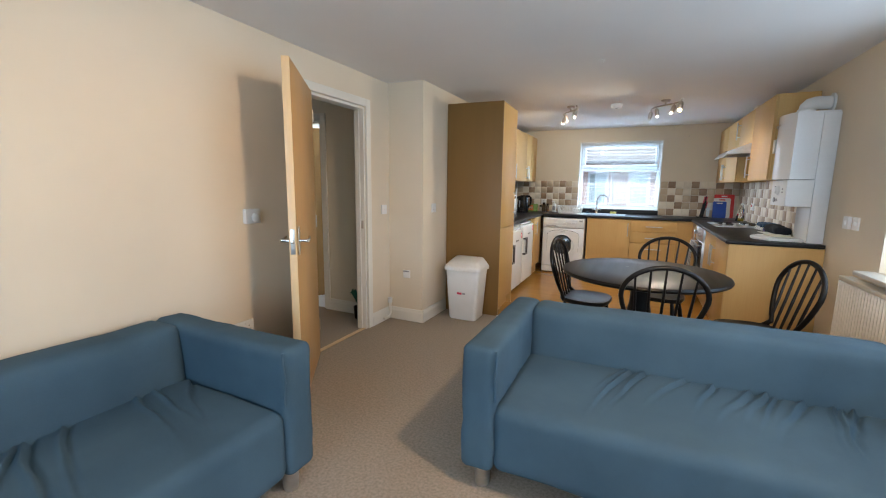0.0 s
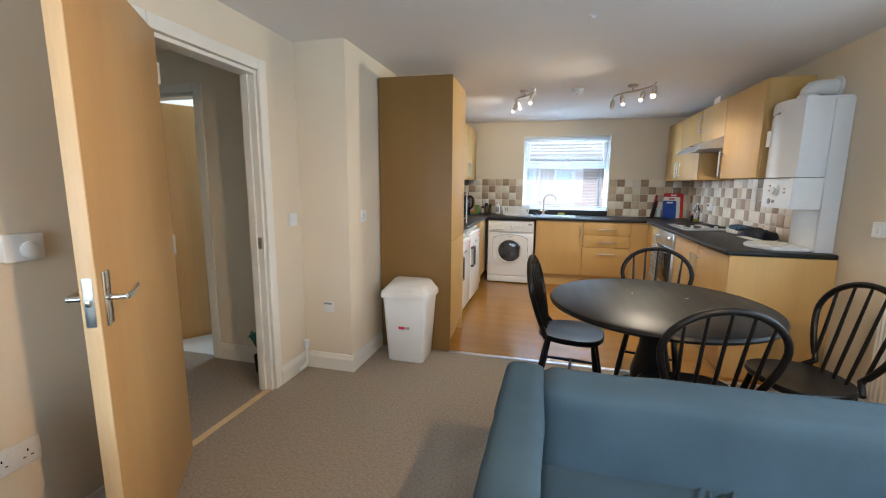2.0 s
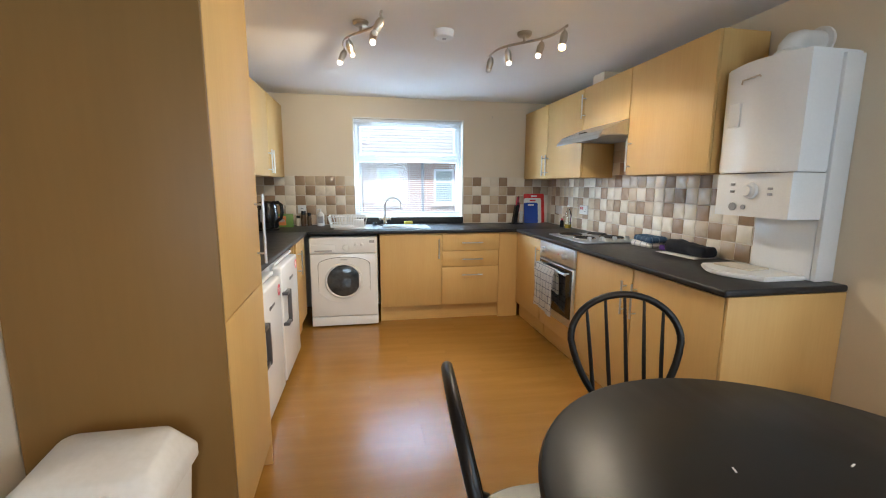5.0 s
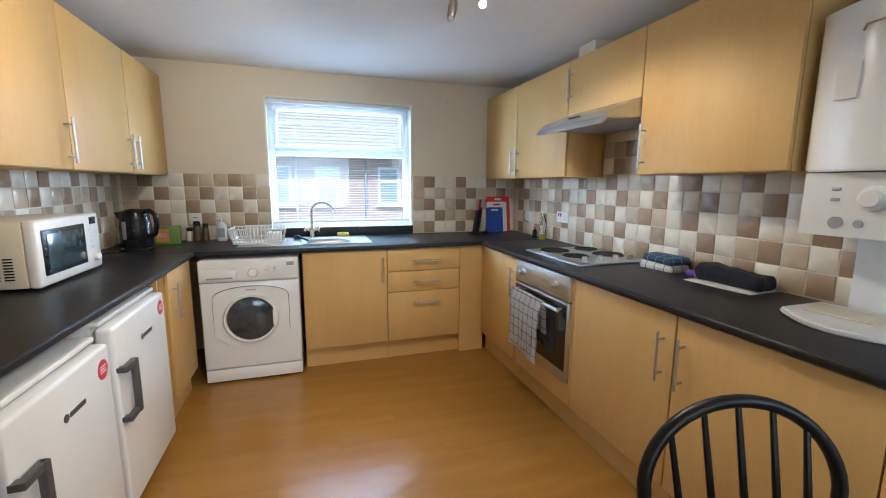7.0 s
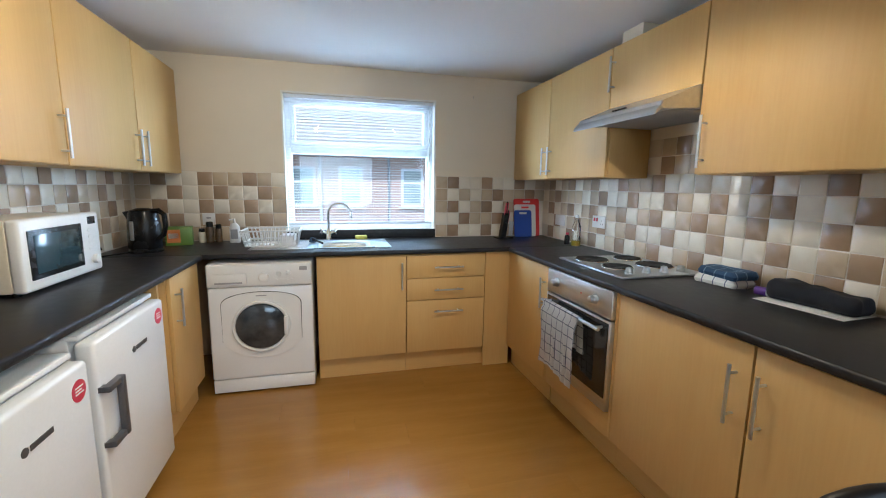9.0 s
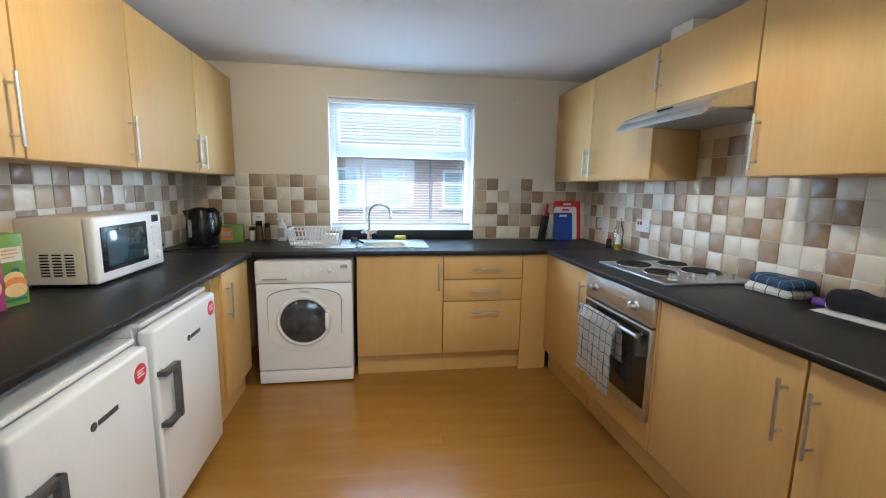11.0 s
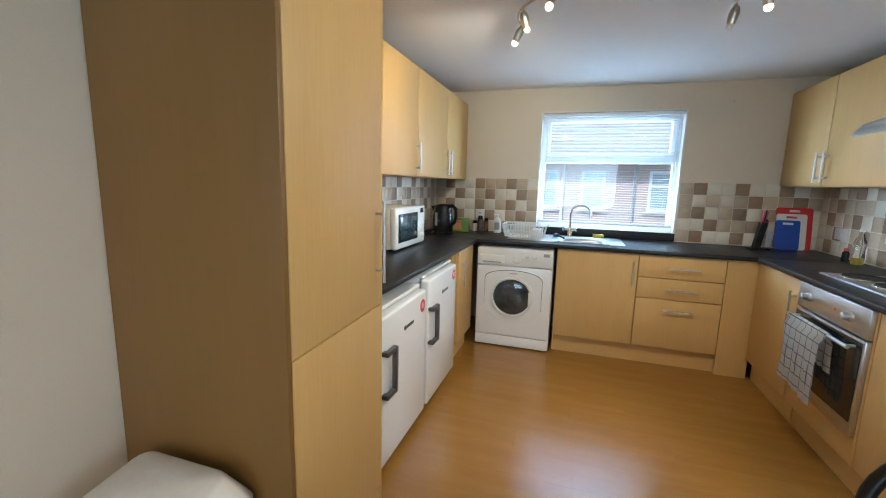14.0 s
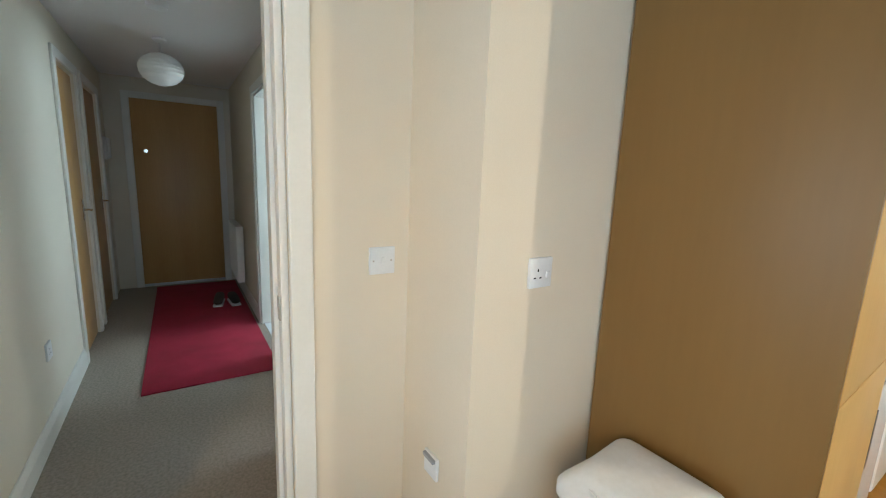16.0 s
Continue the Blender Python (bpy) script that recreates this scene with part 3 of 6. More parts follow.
for x in (-bw + 0.1, 0.0, bw - 0.1):
    bm = bmesh.new(); rod(bm, (x, -0.014, -0.03), (x, -0.014, -0.99), 0.0012, n=6)
    part("ladder_cord", bm, M_BLIND, blind)
bm = bmesh.new(); rod(bm, (bw - 0.03, -0.022, -0.03), (bw - 0.03, -0.024, -0.78), 0.004, n=8)
part("tilt_wand", bm, M_CLEAR, blind, "clear plastic tilt wand")

# ---- kitchen units: local x across, front at y=0 facing -y ----


def bar_handle(parent, x, z, length, upright=True, label="brushed steel bar handle"):
    bm = bmesh.new()
    h = length / 2
    if upright:
        rod(bm, (x, -0.034, z - h), (x, -0.034, z + h), 0.006, n=12)
        for s in (-0.7, 0.7):
            rod(bm, (x, -0.034, z + s * h), (x, 0.001, z + s * h), 0.0045, n=8)
    else:
        rod(bm, (x - h, -0.034, z), (x + h, -0.034, z), 0.006, n=12)
        for s in (-0.7, 0.7):
            rod(bm, (x + s * h, -0.034, z), (x + s * h, 0.001, z), 0.0045, n=8)
    part("handle", bm, M_STEEL, parent, label)


def unit(name, m, w, depth, z0, z1, fronts, label, plinth=0.0, group="", ends=0.0):
    """A cabinet: carcass and fronts (x0, x1, z0, z1, handle) with handle None or (x, z, length, upright)."""
    u = thing(name, m, label, "cabinet", group)
    part("body", B((-w / 2 + 0.001, w / 2 - 0.001, 0.02, depth, z0, z1), bevel=0.001), M_WOOD, u)
    if plinth:
        part("plinth", B((-w / 2 + 0.001, w / 2 - 0.001, 0.05, 0.066, 0.0, z0 - 0.002)), M_WOODH, u)
    for x0, x1, a, b, hd in fronts:
        wide = (x1 - x0) > (b - a) * 1.3
        f = part("drawer_front" if wide else "door", B((x0 + 0.003, x1 - 0.003, 0.0, 0.018, a + 0.003, b - 0.003), bevel=0.0018), M_WOOD, u)
        if hd:
            bar_handle(f, *hd)
    return u


BZ0, BZ1 = 0.15, TOP - 0.032
YF, XRF, XLF = 9.965, 2.178, 0.135               # door planes of the three runs
# window run
unit("base_cabinet", pose(1.11, YF, 0), 0.60, 0.62, BZ0, BZ1, [(-0.30, 0.30, BZ0, BZ1 - 0.005, (0.265, 0.72, 0.19, True))], "maple-laminate sink cabinet with one door", BZ0, "kitchen base cabinets")
unit("drawer_cabinet", pose(1.71, YF, 0), 0.60, 0.62, BZ0, BZ1, [(-0.30, 0.28, 0.695, BZ1 - 0.005, (0, 0.775, 0.21, False)), (-0.30, 0.28, 0.535, 0.695, (0, 0.612, 0.21, False)), (-0.30, 0.28, BZ0, 0.535, (0, 0.455, 0.21, False))], "maple-laminate cabinet with three drawers", BZ0, "kitchen base cabinets")
filler = thing("filler_panel", pose(2.08, YF + 0.003, 0), "plain maple-laminate corner filler panel", "panel")
part("panel", B((-0.088, 0.115, 0, 0.018, 0.0, BZ1)), M_WOOD, filler)
# right run
def right(y):
    return pose(XRF, y, 0, 0, 0, -90)
unit("base_cabinet", right(9.675), 0.60, 0.58, BZ0, BZ1, [(-0.29, 0.30, BZ0, BZ1 - 0.005, (0.262, 0.70, 0.19, True))], "maple-laminate corner cabinet with one door", BZ0, "kitchen base cabinets")
unit("base_cabinet", right(8.42), 0.63, 0.58, BZ0, BZ1, [(-0.315, 0.315, BZ0, BZ1 - 0.005, (0.265, 0.69, 0.2, True))], "maple-laminate base cabinet beside the oven", BZ0, "kitchen base cabinets")
unit("base_cabinet", right(7.797), 0.612, 0.58, BZ0, BZ1, [(-0.306, 0.306, BZ0, BZ1 - 0.005, (-0.265, 0.69, 0.2, True))], "maple-laminate base cabinet at the end of the run", BZ0, "kitchen base cabinets")
endp = thing("end_panel", pose(2.485, 7.477, 0), "pale maple-laminate end panel of the kitchen run", "panel")
part("panel", B((-0.305, 0.303, 0, 0.012, 0.0, BZ1 - 0.002), bevel=0.001), M_WOOD, endp)
# left run
def left(y):
    return pose(XLF, y, 0, 0, 0, 90)
unit("base_cabinet", left(9.67), 0.44, 0.58, BZ0, BZ1, [(-0.215, 0.215, BZ0, BZ1 - 0.005, (-0.16, 0.70, 0.2, True))], "narrow maple-laminate base cabinet beside the washing machine", BZ0, "kitchen base cabinets")
dp = thing("fridge_side_panel", pose(-0.16, 9.375, 0), "tall thin maple-laminate panel beside the fridge", "panel")
part("panel", B((-0.28, 0.27, -0.009, 0.009, 0.0, BZ1)), M_WOOD, dp)
# tall larder unit
tall = thing("larder_cabinet", pose(0.243, 7.690, 0, 0, 0, 92.4), "tall maple-laminate larder cabinet with two doors", "cabinet")
part("side_panel", B((-0.295, -0.277, 0.0, 0.575, 0.0, 2.125), bevel=0.001), M_PANEL, tall, "wood-grain side panel with shade in its darker colour")
part("side_panel", B((0.275, 0.293, 0.0, 0.575, 0.0, 2.125), bevel=0.001), M_WOOD, tall)
part("body", B((-0.277, 0.275, 0.02, 0.575, 0.12, 2.125)), M_WOOD, tall)
part("plinth", B((-0.277, 0.275, 0.05, 0.066, 0.0, 0.118)), M_WOODH, tall)
tdl = part("door", B((-0.275, 0.273, -0.001, 0.018, 0.125, 0.892), bevel=0.0018), M_WOOD, tall)
tdu = part("door", B((-0.275, 0.273, -0.001, 0.018, 0.897, 2.122), bevel=0.0018), M_WOOD, tall)
bar_handle(tdu, 0.235, 1.14, 0.3, True)
# wall units, right
WUZ0, WUZ1, XWR = 1.402, 2.125, 2.482
def wright(y):
    return pose(XWR, y, 0, 0, 0, -90)
g = "kitchen wall cabinets"
unit("wall_cabinet", wright(10.325), 0.60, 0.30, WUZ0, WUZ1, [(-0.30, 0.30, WUZ0, WUZ1, (0.262, 1.53, 0.2, True))], "maple-laminate wall cabinet in the corner", 0, g)
unit("wall_cabinet", wright(9.678), 0.69, 0.30, WUZ0, WUZ1, [(-0.345, 0.345, WUZ0, WUZ1, (-0.30, 1.53, 0.2, True))], "maple-laminate wall cabinet beside the cooker hood", 0, g)
unit("wall_cabinet", wright(9.017), 0.628, 0.30, 1.765, WUZ1, [(-0.314, 0.314, 1.765, WUZ1, (-0.285, 1.97, 0.19, True))], "short maple-laminate wall cabinet above the cooker hood", 0, g)
unit("wall_cabinet", wright(8.345), 0.712, 0.30, WUZ0, WUZ1, [(-0.356, 0.356, WUZ0, WUZ1, (-0.315, 1.54, 0.22, True))], "maple-laminate wall cabinet beside the boiler", 0, g)
# wall units, left
XWL = -0.14
def wleft(y):
    return pose(XWL, y, 0, 0, 0, 90)
unit("wall_cabinet", wleft(8.335), 0.695, 0.31, WUZ0, WUZ1, [(-0.3475, 0.3475, WUZ0, WUZ1, (0.30, 1.55, 0.22, True))], "maple-laminate wall cabinet beside the larder", 0, g)
unit("wall_cabinet", wleft(8.99), 0.61, 0.31, WUZ0, WUZ1, [(-0.305, 0.305, WUZ0, WUZ1, (0.265, 1.53, 0.2, True))], "maple-laminate wall cabinet above the microwave", 0, g)
unit("wall_cabinet", wleft(9.635), 0.675, 0.31, WUZ0, WUZ1, [(-0.3375, 0.3375, WUZ0, WUZ1, (0.295, 1.53, 0.2, True))], "maple-laminate wall cabinet above the kettle", 0, g)
unit("wall_cabinet", wleft(10.30), 0.65, 0.31, WUZ0, WUZ1, [(-0.325, 0.325, WUZ0, WUZ1, (-0.285, 1.53, 0.2, True))], "maple-laminate wall cabinet in the corner", 0, g)
structure("trim_duct", B((2.60, XR - 0.002, 9.25, 9.42, WUZ1 + 0.002, CEIL - 0.002), bevel=0.003), M_WALL, "small painted duct box above the wall cabinets")

# ---- worktop: one U-shaped slab with a rolled front edge ----
CF_Y, CF_R, CF_L = YF - 0.028, XRF - 0.025, XLF + 0.02
HOBX0, HOBX1, HOBY0, HOBY1 = 2.27, 2.77, 8.84, 9.43
SX0, SX1, SY0, SY1 = 0.80, 1.20, 10.10, 10.44     # sink cut-out
worktop = thing("worktop", pose(1.2, 10.3, TOP - 0.032), "charcoal laminate U-shaped kitchen worktop with rolled edge", "worktop")
def wt(name, boxes, bevel):
    ob = part(name, B(*boxes, bevel=bevel, seg=4), M_COUNTER, worktop)
    ob.matrix_parent_inverse = worktop.matrix_world.inverted()
Z0, Z1 = TOP - 0.032, TOP
wt("slab", [(CF_R, XR - 0.003, 7.47, CF_Y, Z0, Z1)], 0.012)
wt("slab", [(XK + 0.003, CF_L, 7.99, CF_Y, Z0, Z1)], 0.012)
wt("slab", [(XK + 0.003, SX0, CF_Y - 0.002, YB - 0.003, Z0, Z1 - 0.0005), (SX1, XR - 0.003, CF_Y - 0.002, YB - 0.003, Z0, Z1 - 0.0005), (SX0 - 0.012, SX1 + 0.012, CF_Y - 0.002, SY0, Z0, Z1 - 0.0005), (SX0 - 0.012, SX1 + 0.012, SY1, YB - 0.003, Z0, Z1 - 0.0005)], 0.010)
wt("upstand", [(WX0 + 0.01, WX1 - 0.0, YB - 0.016, YB - 0.002, Z1, WZ0 + 0.012)], 0.003)

# ---- appliances ----
wm = thing("washing_machine", pose(0.478, 9.90, 0), "white front-loading washing machine, door closed", "washing machine")
wm.scale = (1.03, 1, 1)
part("body", B((-0.298, 0.298, 0.02, 0.56, 0.012, 0.85), bevel=0.012, seg=3), M_APPL, wm)
part("front_panel", B((-0.297, 0.297, 0.0, 0.03, 0.105, 0.70), bevel=0.012, seg=3), M_APPL, wm)
part("kick_panel", B((-0.296, 0.296, 0.006, 0.03, 0.014, 0.1), bevel=0.006), M_APPL, wm)
cp = part("control_panel", B((-0.297, 0.297, -0.008, 0.03, 0.704, 0.848), bevel=0.012, seg=3), M_PLASTIC, wm)
part("drawer", B((-0.275, -0.075, -0.016, 0.0, 0.72, 0.79), bevel=0.006), M_PLASTIC, cp, "detergent drawer front")
part("drawer_grip", B((-0.25, -0.10, -0.0175, -0.015, 0.727, 0.738), bevel=0.001), M_GREYPLASTIC, cp)
for x, z, r in ((0.02, 0.762, 0.03), (0.105, 0.785, 0.014), (0.16, 0.785, 0.014)):
    bm = bmesh.new(); lathe(bm, [(r, 0.004), (r, 0.018), (r * 0.85, 0.026), (r * 0.4, 0.028)], 24, (x, 0, z), "y")
    part("dial", bm, M_PLASTIC, cp, "white rotary dial")
for x in (0.09, 0.12, 0.15, 0.18):
    bm = bmesh.new(); rod(bm, (x, -0.006, 0.742), (x, -0.013, 0.742), 0.007)
    part("button", bm, M_PLASTIC, cp)
part("printed_label", B((0.225, 0.27, -0.0095, -0.0075, 0.80, 0.825)), M_GREYPLASTIC, cp, "small grey energy marking")
bm = bmesh.new()
def barrel(g):
    """Straight sides, arched top and a flatter tapered foot, grown by g."""
    top = [((0.226 + g) * math.cos(a), 0.585 + (0.082 + g) * math.sin(a) ** 0.8) for a in (k * math.pi / 24 for k in range(25))]
    foot = [(-0.226 - g, 0.345), (-0.20 - g, 0.315), (-0.13, 0.262 - g), (-0.07, 0.246 - g), (0, 0.241 - g), (0.07, 0.246 - g), (0.13, 0.262 - g), (0.20 + g, 0.315), (0.226 + g, 0.345)]
    return top + foot


prism(bm, barrel(0.0), -0.007, 0.01, "xz")
gap = bmesh.new(); prism(gap, [q for q in barrel(0.004) if q[1] > 0.36] + [(-0.228, 0.35), (0.228, 0.35)], -0.0012, 0.008, "xz")
part("door_gap", gap, M_BLACK, wm, "thin dark gap round the door")
dsur = part("door_surround", bm, M_PLASTIC, wm, "raised oval door surround")
bm = bmesh.new(); lathe(bm, [(0.168, 0.004), (0.167, 0.022), (0.160, 0.028), (0.151, 0.026), (0.146, 0.018)], 48, (-0.005, 0, 0.450), "y")
ring = part("door_ring", bm, M_PLASTIC, wm, "round white porthole ring")
bm = bmesh.new(); lathe(bm, [(0.147, 0.018), (0.142, 0.026), (0.115, 0.034), (0.06, 0.039), (0.02, 0.040)], 48, (-0.005, 0, 0.450), "y")
part("porthole_glass", bm, M_PORTHOLE, ring, "dark domed porthole glass")
part("door_pull", B((0.127, 0.152, -0.040, -0.012, 0.392, 0.508), bevel=0.005), M_PLASTIC, ring, "white door pull across the glass edge")
part("maker_mark", B((-0.03, 0.03, -0.0085, -0.006, 0.642, 0.649)), M_GREYPLASTIC, dsur)


def fridge(y, label, sticker_z, w=0.56, h=0.842, grip=0.0):
    f = thing("undercounter_fridge", pose(XLF + 0.012, y, 0, 0, 0, 90), label, "fridge", "undercounter fridges")
    part("body", B((-w / 2, w / 2, 0.05, 0.57, 0.03, h - 0.007), bevel=0.008), M_APPL, f)
    part("top", B((-w / 2, w / 2, 0.02, 0.57, h - 0.020, h), bevel=0.006), M_PLASTIC, f, "white plastic fridge top")
    d = part("door", B((-w / 2, w / 2, -0.02, 0.04, 0.06, h - 0.027), bevel=0.014, seg=4), M_APPL, f)
    bm = bmesh.new()
    x = -w / 2
    box(bm, x + 0.004, x + 0.105, -0.052, -0.028, 0.605 + grip, 0.628 + grip, bevel=0.004)
    box(bm, x + 0.004, x + 0.105, -0.052, -0.028, 0.405 + grip, 0.428 + grip, bevel=0.004)
    box(bm, x + 0.080, x + 0.105, -0.056, -0.032, 0.405 + grip, 0.628 + grip, bevel=0.005)
    for z in (0.607 + grip, 0.407 + grip):
        box(bm, x + 0.004, x + 0.03, -0.034, -0.016, z, z + 0.019)
    part("handle", bm, M_GREYHANDLE, d, "grey bracket-shaped fridge handle")
    bm = bmesh.new(); rod(bm, (w / 2 - 0.06, -0.02, sticker_z), (w / 2 - 0.06, -0.0212, sticker_z), 0.035, n=24)
    part("sticker", bm, M_FOIL, d, "round red sticker")
    for i, z in enumerate((0.012, 0.002, -0.008)):
        part("sticker_line", B((w / 2 - 0.08, w / 2 - 0.04 - 0.008 * (i % 2), -0.0222, -0.021, sticker_z + z - 0.002, sticker_z + z + 0.002)), M_PAPER, d)
    bm = bmesh.new(); rod(bm, (w / 2 - 0.30, -0.02, h - 0.152), (w / 2 - 0.30, -0.022, h - 0.152), 0.013, n=16)
    box(bm, w / 2 - 0.28, w / 2 - 0.19, -0.022, -0.0195, h - 0.160, h - 0.144)
    part("maker_mark", bm, M_GREYHANDLE, d, "dark maker's mark")
    for sx in (-1, 1):
        for yy in (0.1, 0.5):
            bm = bmesh.new(); rod(bm, (sx * (w / 2 - 0.05), yy, 0.0), (sx * (w / 2 - 0.05), yy, 0.035), 0.018)
            part("foot", bm, M_BLACK, f)


fridge(8.99, "white undercounter fridge with grey bracket handle", 0.75, grip=0.03)
fridge(8.39, "white undercounter freezer with grey bracket handle and round red sticker", 0.70, h=0.805)

oven = thing("oven", right(9.05), "stainless built-in electric oven, tea towel on its handle", "oven")
part("body", B((-0.295, 0.295, 0.02, 0.55, 0.262, BZ1 - 0.002)), M_GREYPLASTIC, oven)
fas = part("fascia", B((-0.297, 0.297, -0.022, 0.02, 0.735, BZ1 - 0.002), bevel=0.004), M_STEEL, oven, "brushed steel control fascia")
for x in (-0.19, 0.17):
    bm = bmesh.new(); lathe(bm, [(0.026, 0.0), (0.024, 0.008), (0.019, 0.012), (0.018, 0.034), (0.012, 0.037)], 24, (x, -0.022, 0.805), "y")
    part("knob", bm, M_STEEL, fas, "round steel oven knob")
bm = bmesh.new(); rod(bm, (0.05, -0.0215, 0.805), (0.05, -0.024, 0.805), 0.005)
part("indicator", bm, M_FOIL, fas)
od = part("door", B((-0.297, 0.297, -0.022, 0.02, 0.282, 0.727), bevel=0.004), M_STEEL, oven, "steel oven door")
part("door_glass", B((-0.285, 0.285, -0.0255, -0.02, 0.345, 0.715), bevel=0.002), M_BLACKGLASS, od, "black glass oven window")
bm = bmesh.new(); rod(bm, (-0.27, -0.068, 0.688), (0.27, -0.068, 0.688), 0.009)
for x in (-0.24, 0.24):
    rod(bm, (x, -0.068, 0.688), (x, -0.024, 0.688), 0.007)
part("door_handle", bm, M_STEEL, od, "steel rail handle")
part("shelf_below", B((-0.297, 0.297, 0.0, 0.018, BZ0, 0.278), bevel=0.001), M_WOODH, oven, "maple panel below the oven")
part("plinth", B((-0.315, 0.315, 0.05, 0.066, 0.0, BZ0 - 0.002)), M_WOODH, oven, "maple plinth")
for a, b in ((-0.317, -0.299), (0.299, 0.316)):
    part("side_trim", B((a, b, 0.0, 0.02, BZ0, BZ1 - 0.004)), M_WOOD, oven)


def cloth(name, m, w, h, material, label, category, fold=0.012, back=0.5):
    """A towel hung over a rail along local x at z=0."""
    bm = bmesh.new()
    nx, nz = 28, 26
    grid = []
    path = [(0.012, -h * back + i * h * back / 8) for i in range(9)] + [(0.009, 0.009), (0, 0.013), (-0.009, 0.009)] + [(-0.013, -h * i / 16) for i in range(17)]
    for j, (y, z) in enumerate(path):
        row = []
        for i in range(nx + 1):
            u = i / nx
            hang = min(1.0, abs(z) / h * 2.2)
            wob = 0.7 * fold * hang * (math.sin(u * 19 + 0.6 * math.sin(z * 9)) + 0.5 * math.sin(u * 41 + 1.3))
            sgn = -1 if y < 0 else 1
            row.append(bm.verts.new(((u - 0.5) * w * (1 - 0.05 * hang) + 0.006 * math.sin(z * 21), y + sgn * abs(wob) + (sgn * 0.012 if hang > 0.2 else 0), z + 0.014 * hang * math.sin(u * 5.0))))
        grid.append(row)
    for j in range(len(grid) - 1):
        for i in range(nx):
            bm.faces.new((grid[j][i], grid[j][i + 1], grid[j + 1][i + 1], grid[j + 1][i]))
    bmesh.ops.solidify(bm, geom=bm.faces[:], thickness=0.0025)
    ob = part(name, bm, material)
    ob.matrix_world = m
    return tagged(ob, label, category)


cloth("tea_towel", pose(XRF - 0.068, 9.10, 0.692, 0, 0, -90), 0.36, 0.36, M_CHECK, "white tea towel with thin dark checks hanging over the oven rail", "towel")

hob = thing("electric_hob", pose((HOBX0 + HOBX1) / 2, (HOBY0 + HOBY1) / 2, TOP), "stainless electric hob with four black plates", "hob")
part("tray", B((-0.25, 0.25, -0.295, 0.295, 0.0, 0.012), bevel=0.005), M_STEEL, hob)
for x, y, r in ((-0.115, 0.155, 0.09), (0.125, 0.15, 0.075), (-0.115, -0.075, 0.075), (0.125, -0.07, 0.09)):
    bm = bmesh.new(); lathe(bm, [(r + 0.008, 0.011), (r + 0.006, 0.017), (r, 0.018), (r - 0.002, 0.024), (r * 0.4, 0.0245), (r * 0.35, 0.022), (0.01, 0.022)], 36, (x, y, 0))
    part("hotplate", bm, M_IRON, hob, "round black cast-iron hotplate")
    bm = bmesh.new(); tube(bm, [((r + 0.006) * math.cos(a) + x, (r + 0.006) * math.sin(a) + y, 0.015) for a in (k * math.tau / 32 for k in range(32))], 0.004, n=6, closed=True)
    part("plate_rim", bm, M_CHROME, hob)
for i in range(4):
    bm = bmesh.new(); lathe(bm, [(0.022, 0.011), (0.021, 0.02), (0.017, 0.024), (0.016, 0.04), (0.011, 0.043)], 20, (-0.16 + i * 0.105, -0.225, 0))
    part("knob", bm, M_STEEL, hob, "round steel hob knob")

hood = thing("cooker_hood", pose(XWR, 9.017, 1.655, 0, 0, -90), "stainless visor cooker hood under a wall cabinet", "cooker hood")
bm = bmesh.new(); prism(bm, [(-0.20, 0.032), (-0.19, 0.055), (0.02, 0.142), (0.29, 0.142), (0.29, 0.05), (-0.19, 0.022)], -0.312, 0.312, "yz")
bmesh.ops.bevel(bm, geom=bm.edges[:], offset=0.004, segments=2, affect="EDGES")
part("canopy", bm, M_STEEL, hood)
bm = bmesh.new(); prism(bm, [(-0.225, -0.004), (-0.222, 0.012), (-0.195, 0.04), (-0.188, 0.034), (-0.21, 0.006)], -0.312, 0.312, "yz")
part("visor", bm, M_STEEL, hood, "steel visor lip")
part("filter", B((-0.28, 0.28, -0.16, 0.26, 0.026, 0.034), bevel=0.002), M_GREYPLASTIC, hood, "grey grease filter")
for i in range(5):
    part("switch", B((-0.06 + i * 0.022, -0.046 + i * 0.022, -0.168, -0.156, 0.066, 0.074), bevel=0.002), M_BLACK, hood)

# ---- boiler ----
boiler = thing("gas_boiler", pose(XR - 0.003, 7.76, 1.187, 0, 0, -90), "white wall-hung gas boiler with a curved front", "boiler")
bw2 = 0.205
arc = [(-bw2 + 2 * bw2 * k / 14, -0.255 - 0.055 * math.cos((k / 14 - 0.5) * math.pi)) for k in range(15)]
def boiler_case(z0, z1, grow=0.0):
    bm = bmesh.new()
    prism(bm, [(bw2 + grow, 0.0), (bw2 + grow, -0.24)] + [(x, y - grow) for x, y in arc[::-1]] + [(-bw2 - grow, -0.24), (-bw2 - grow, 0.0)], z0, z1)
    bmesh.ops.bevel(bm, geom=[e for e in bm.edges if abs(e.verts[0].co.z - e.verts[1].co.z) < 1e-4], offset=0.006, segments=2, affect="EDGES")
    return bm
part("casing", boiler_case(0.21, 0.72), M_APPL, boiler)
bm = bmesh.new(); prism(bm, [(bw2, 0.0), (bw2, -0.24), (bw2 - 0.01, -0.262), (-bw2 + 0.01, -0.262), (-bw2, -0.24), (-bw2, 0.0)], 0.0, 0.206)
cpb = part("control_panel", bm, M_PLASTIC, boiler, "white boiler control panel")
bm = bmesh.new(); lathe(bm, [(0.04, 0.0), (0.038, 0.014), (0.028, 0.018), (0.024, 0.03), (0.006, 0.031)], 30, (0.0, -0.262, 0.125), "y")
part("dial", bm, M_PLASTIC, cpb, "round white boiler dial")
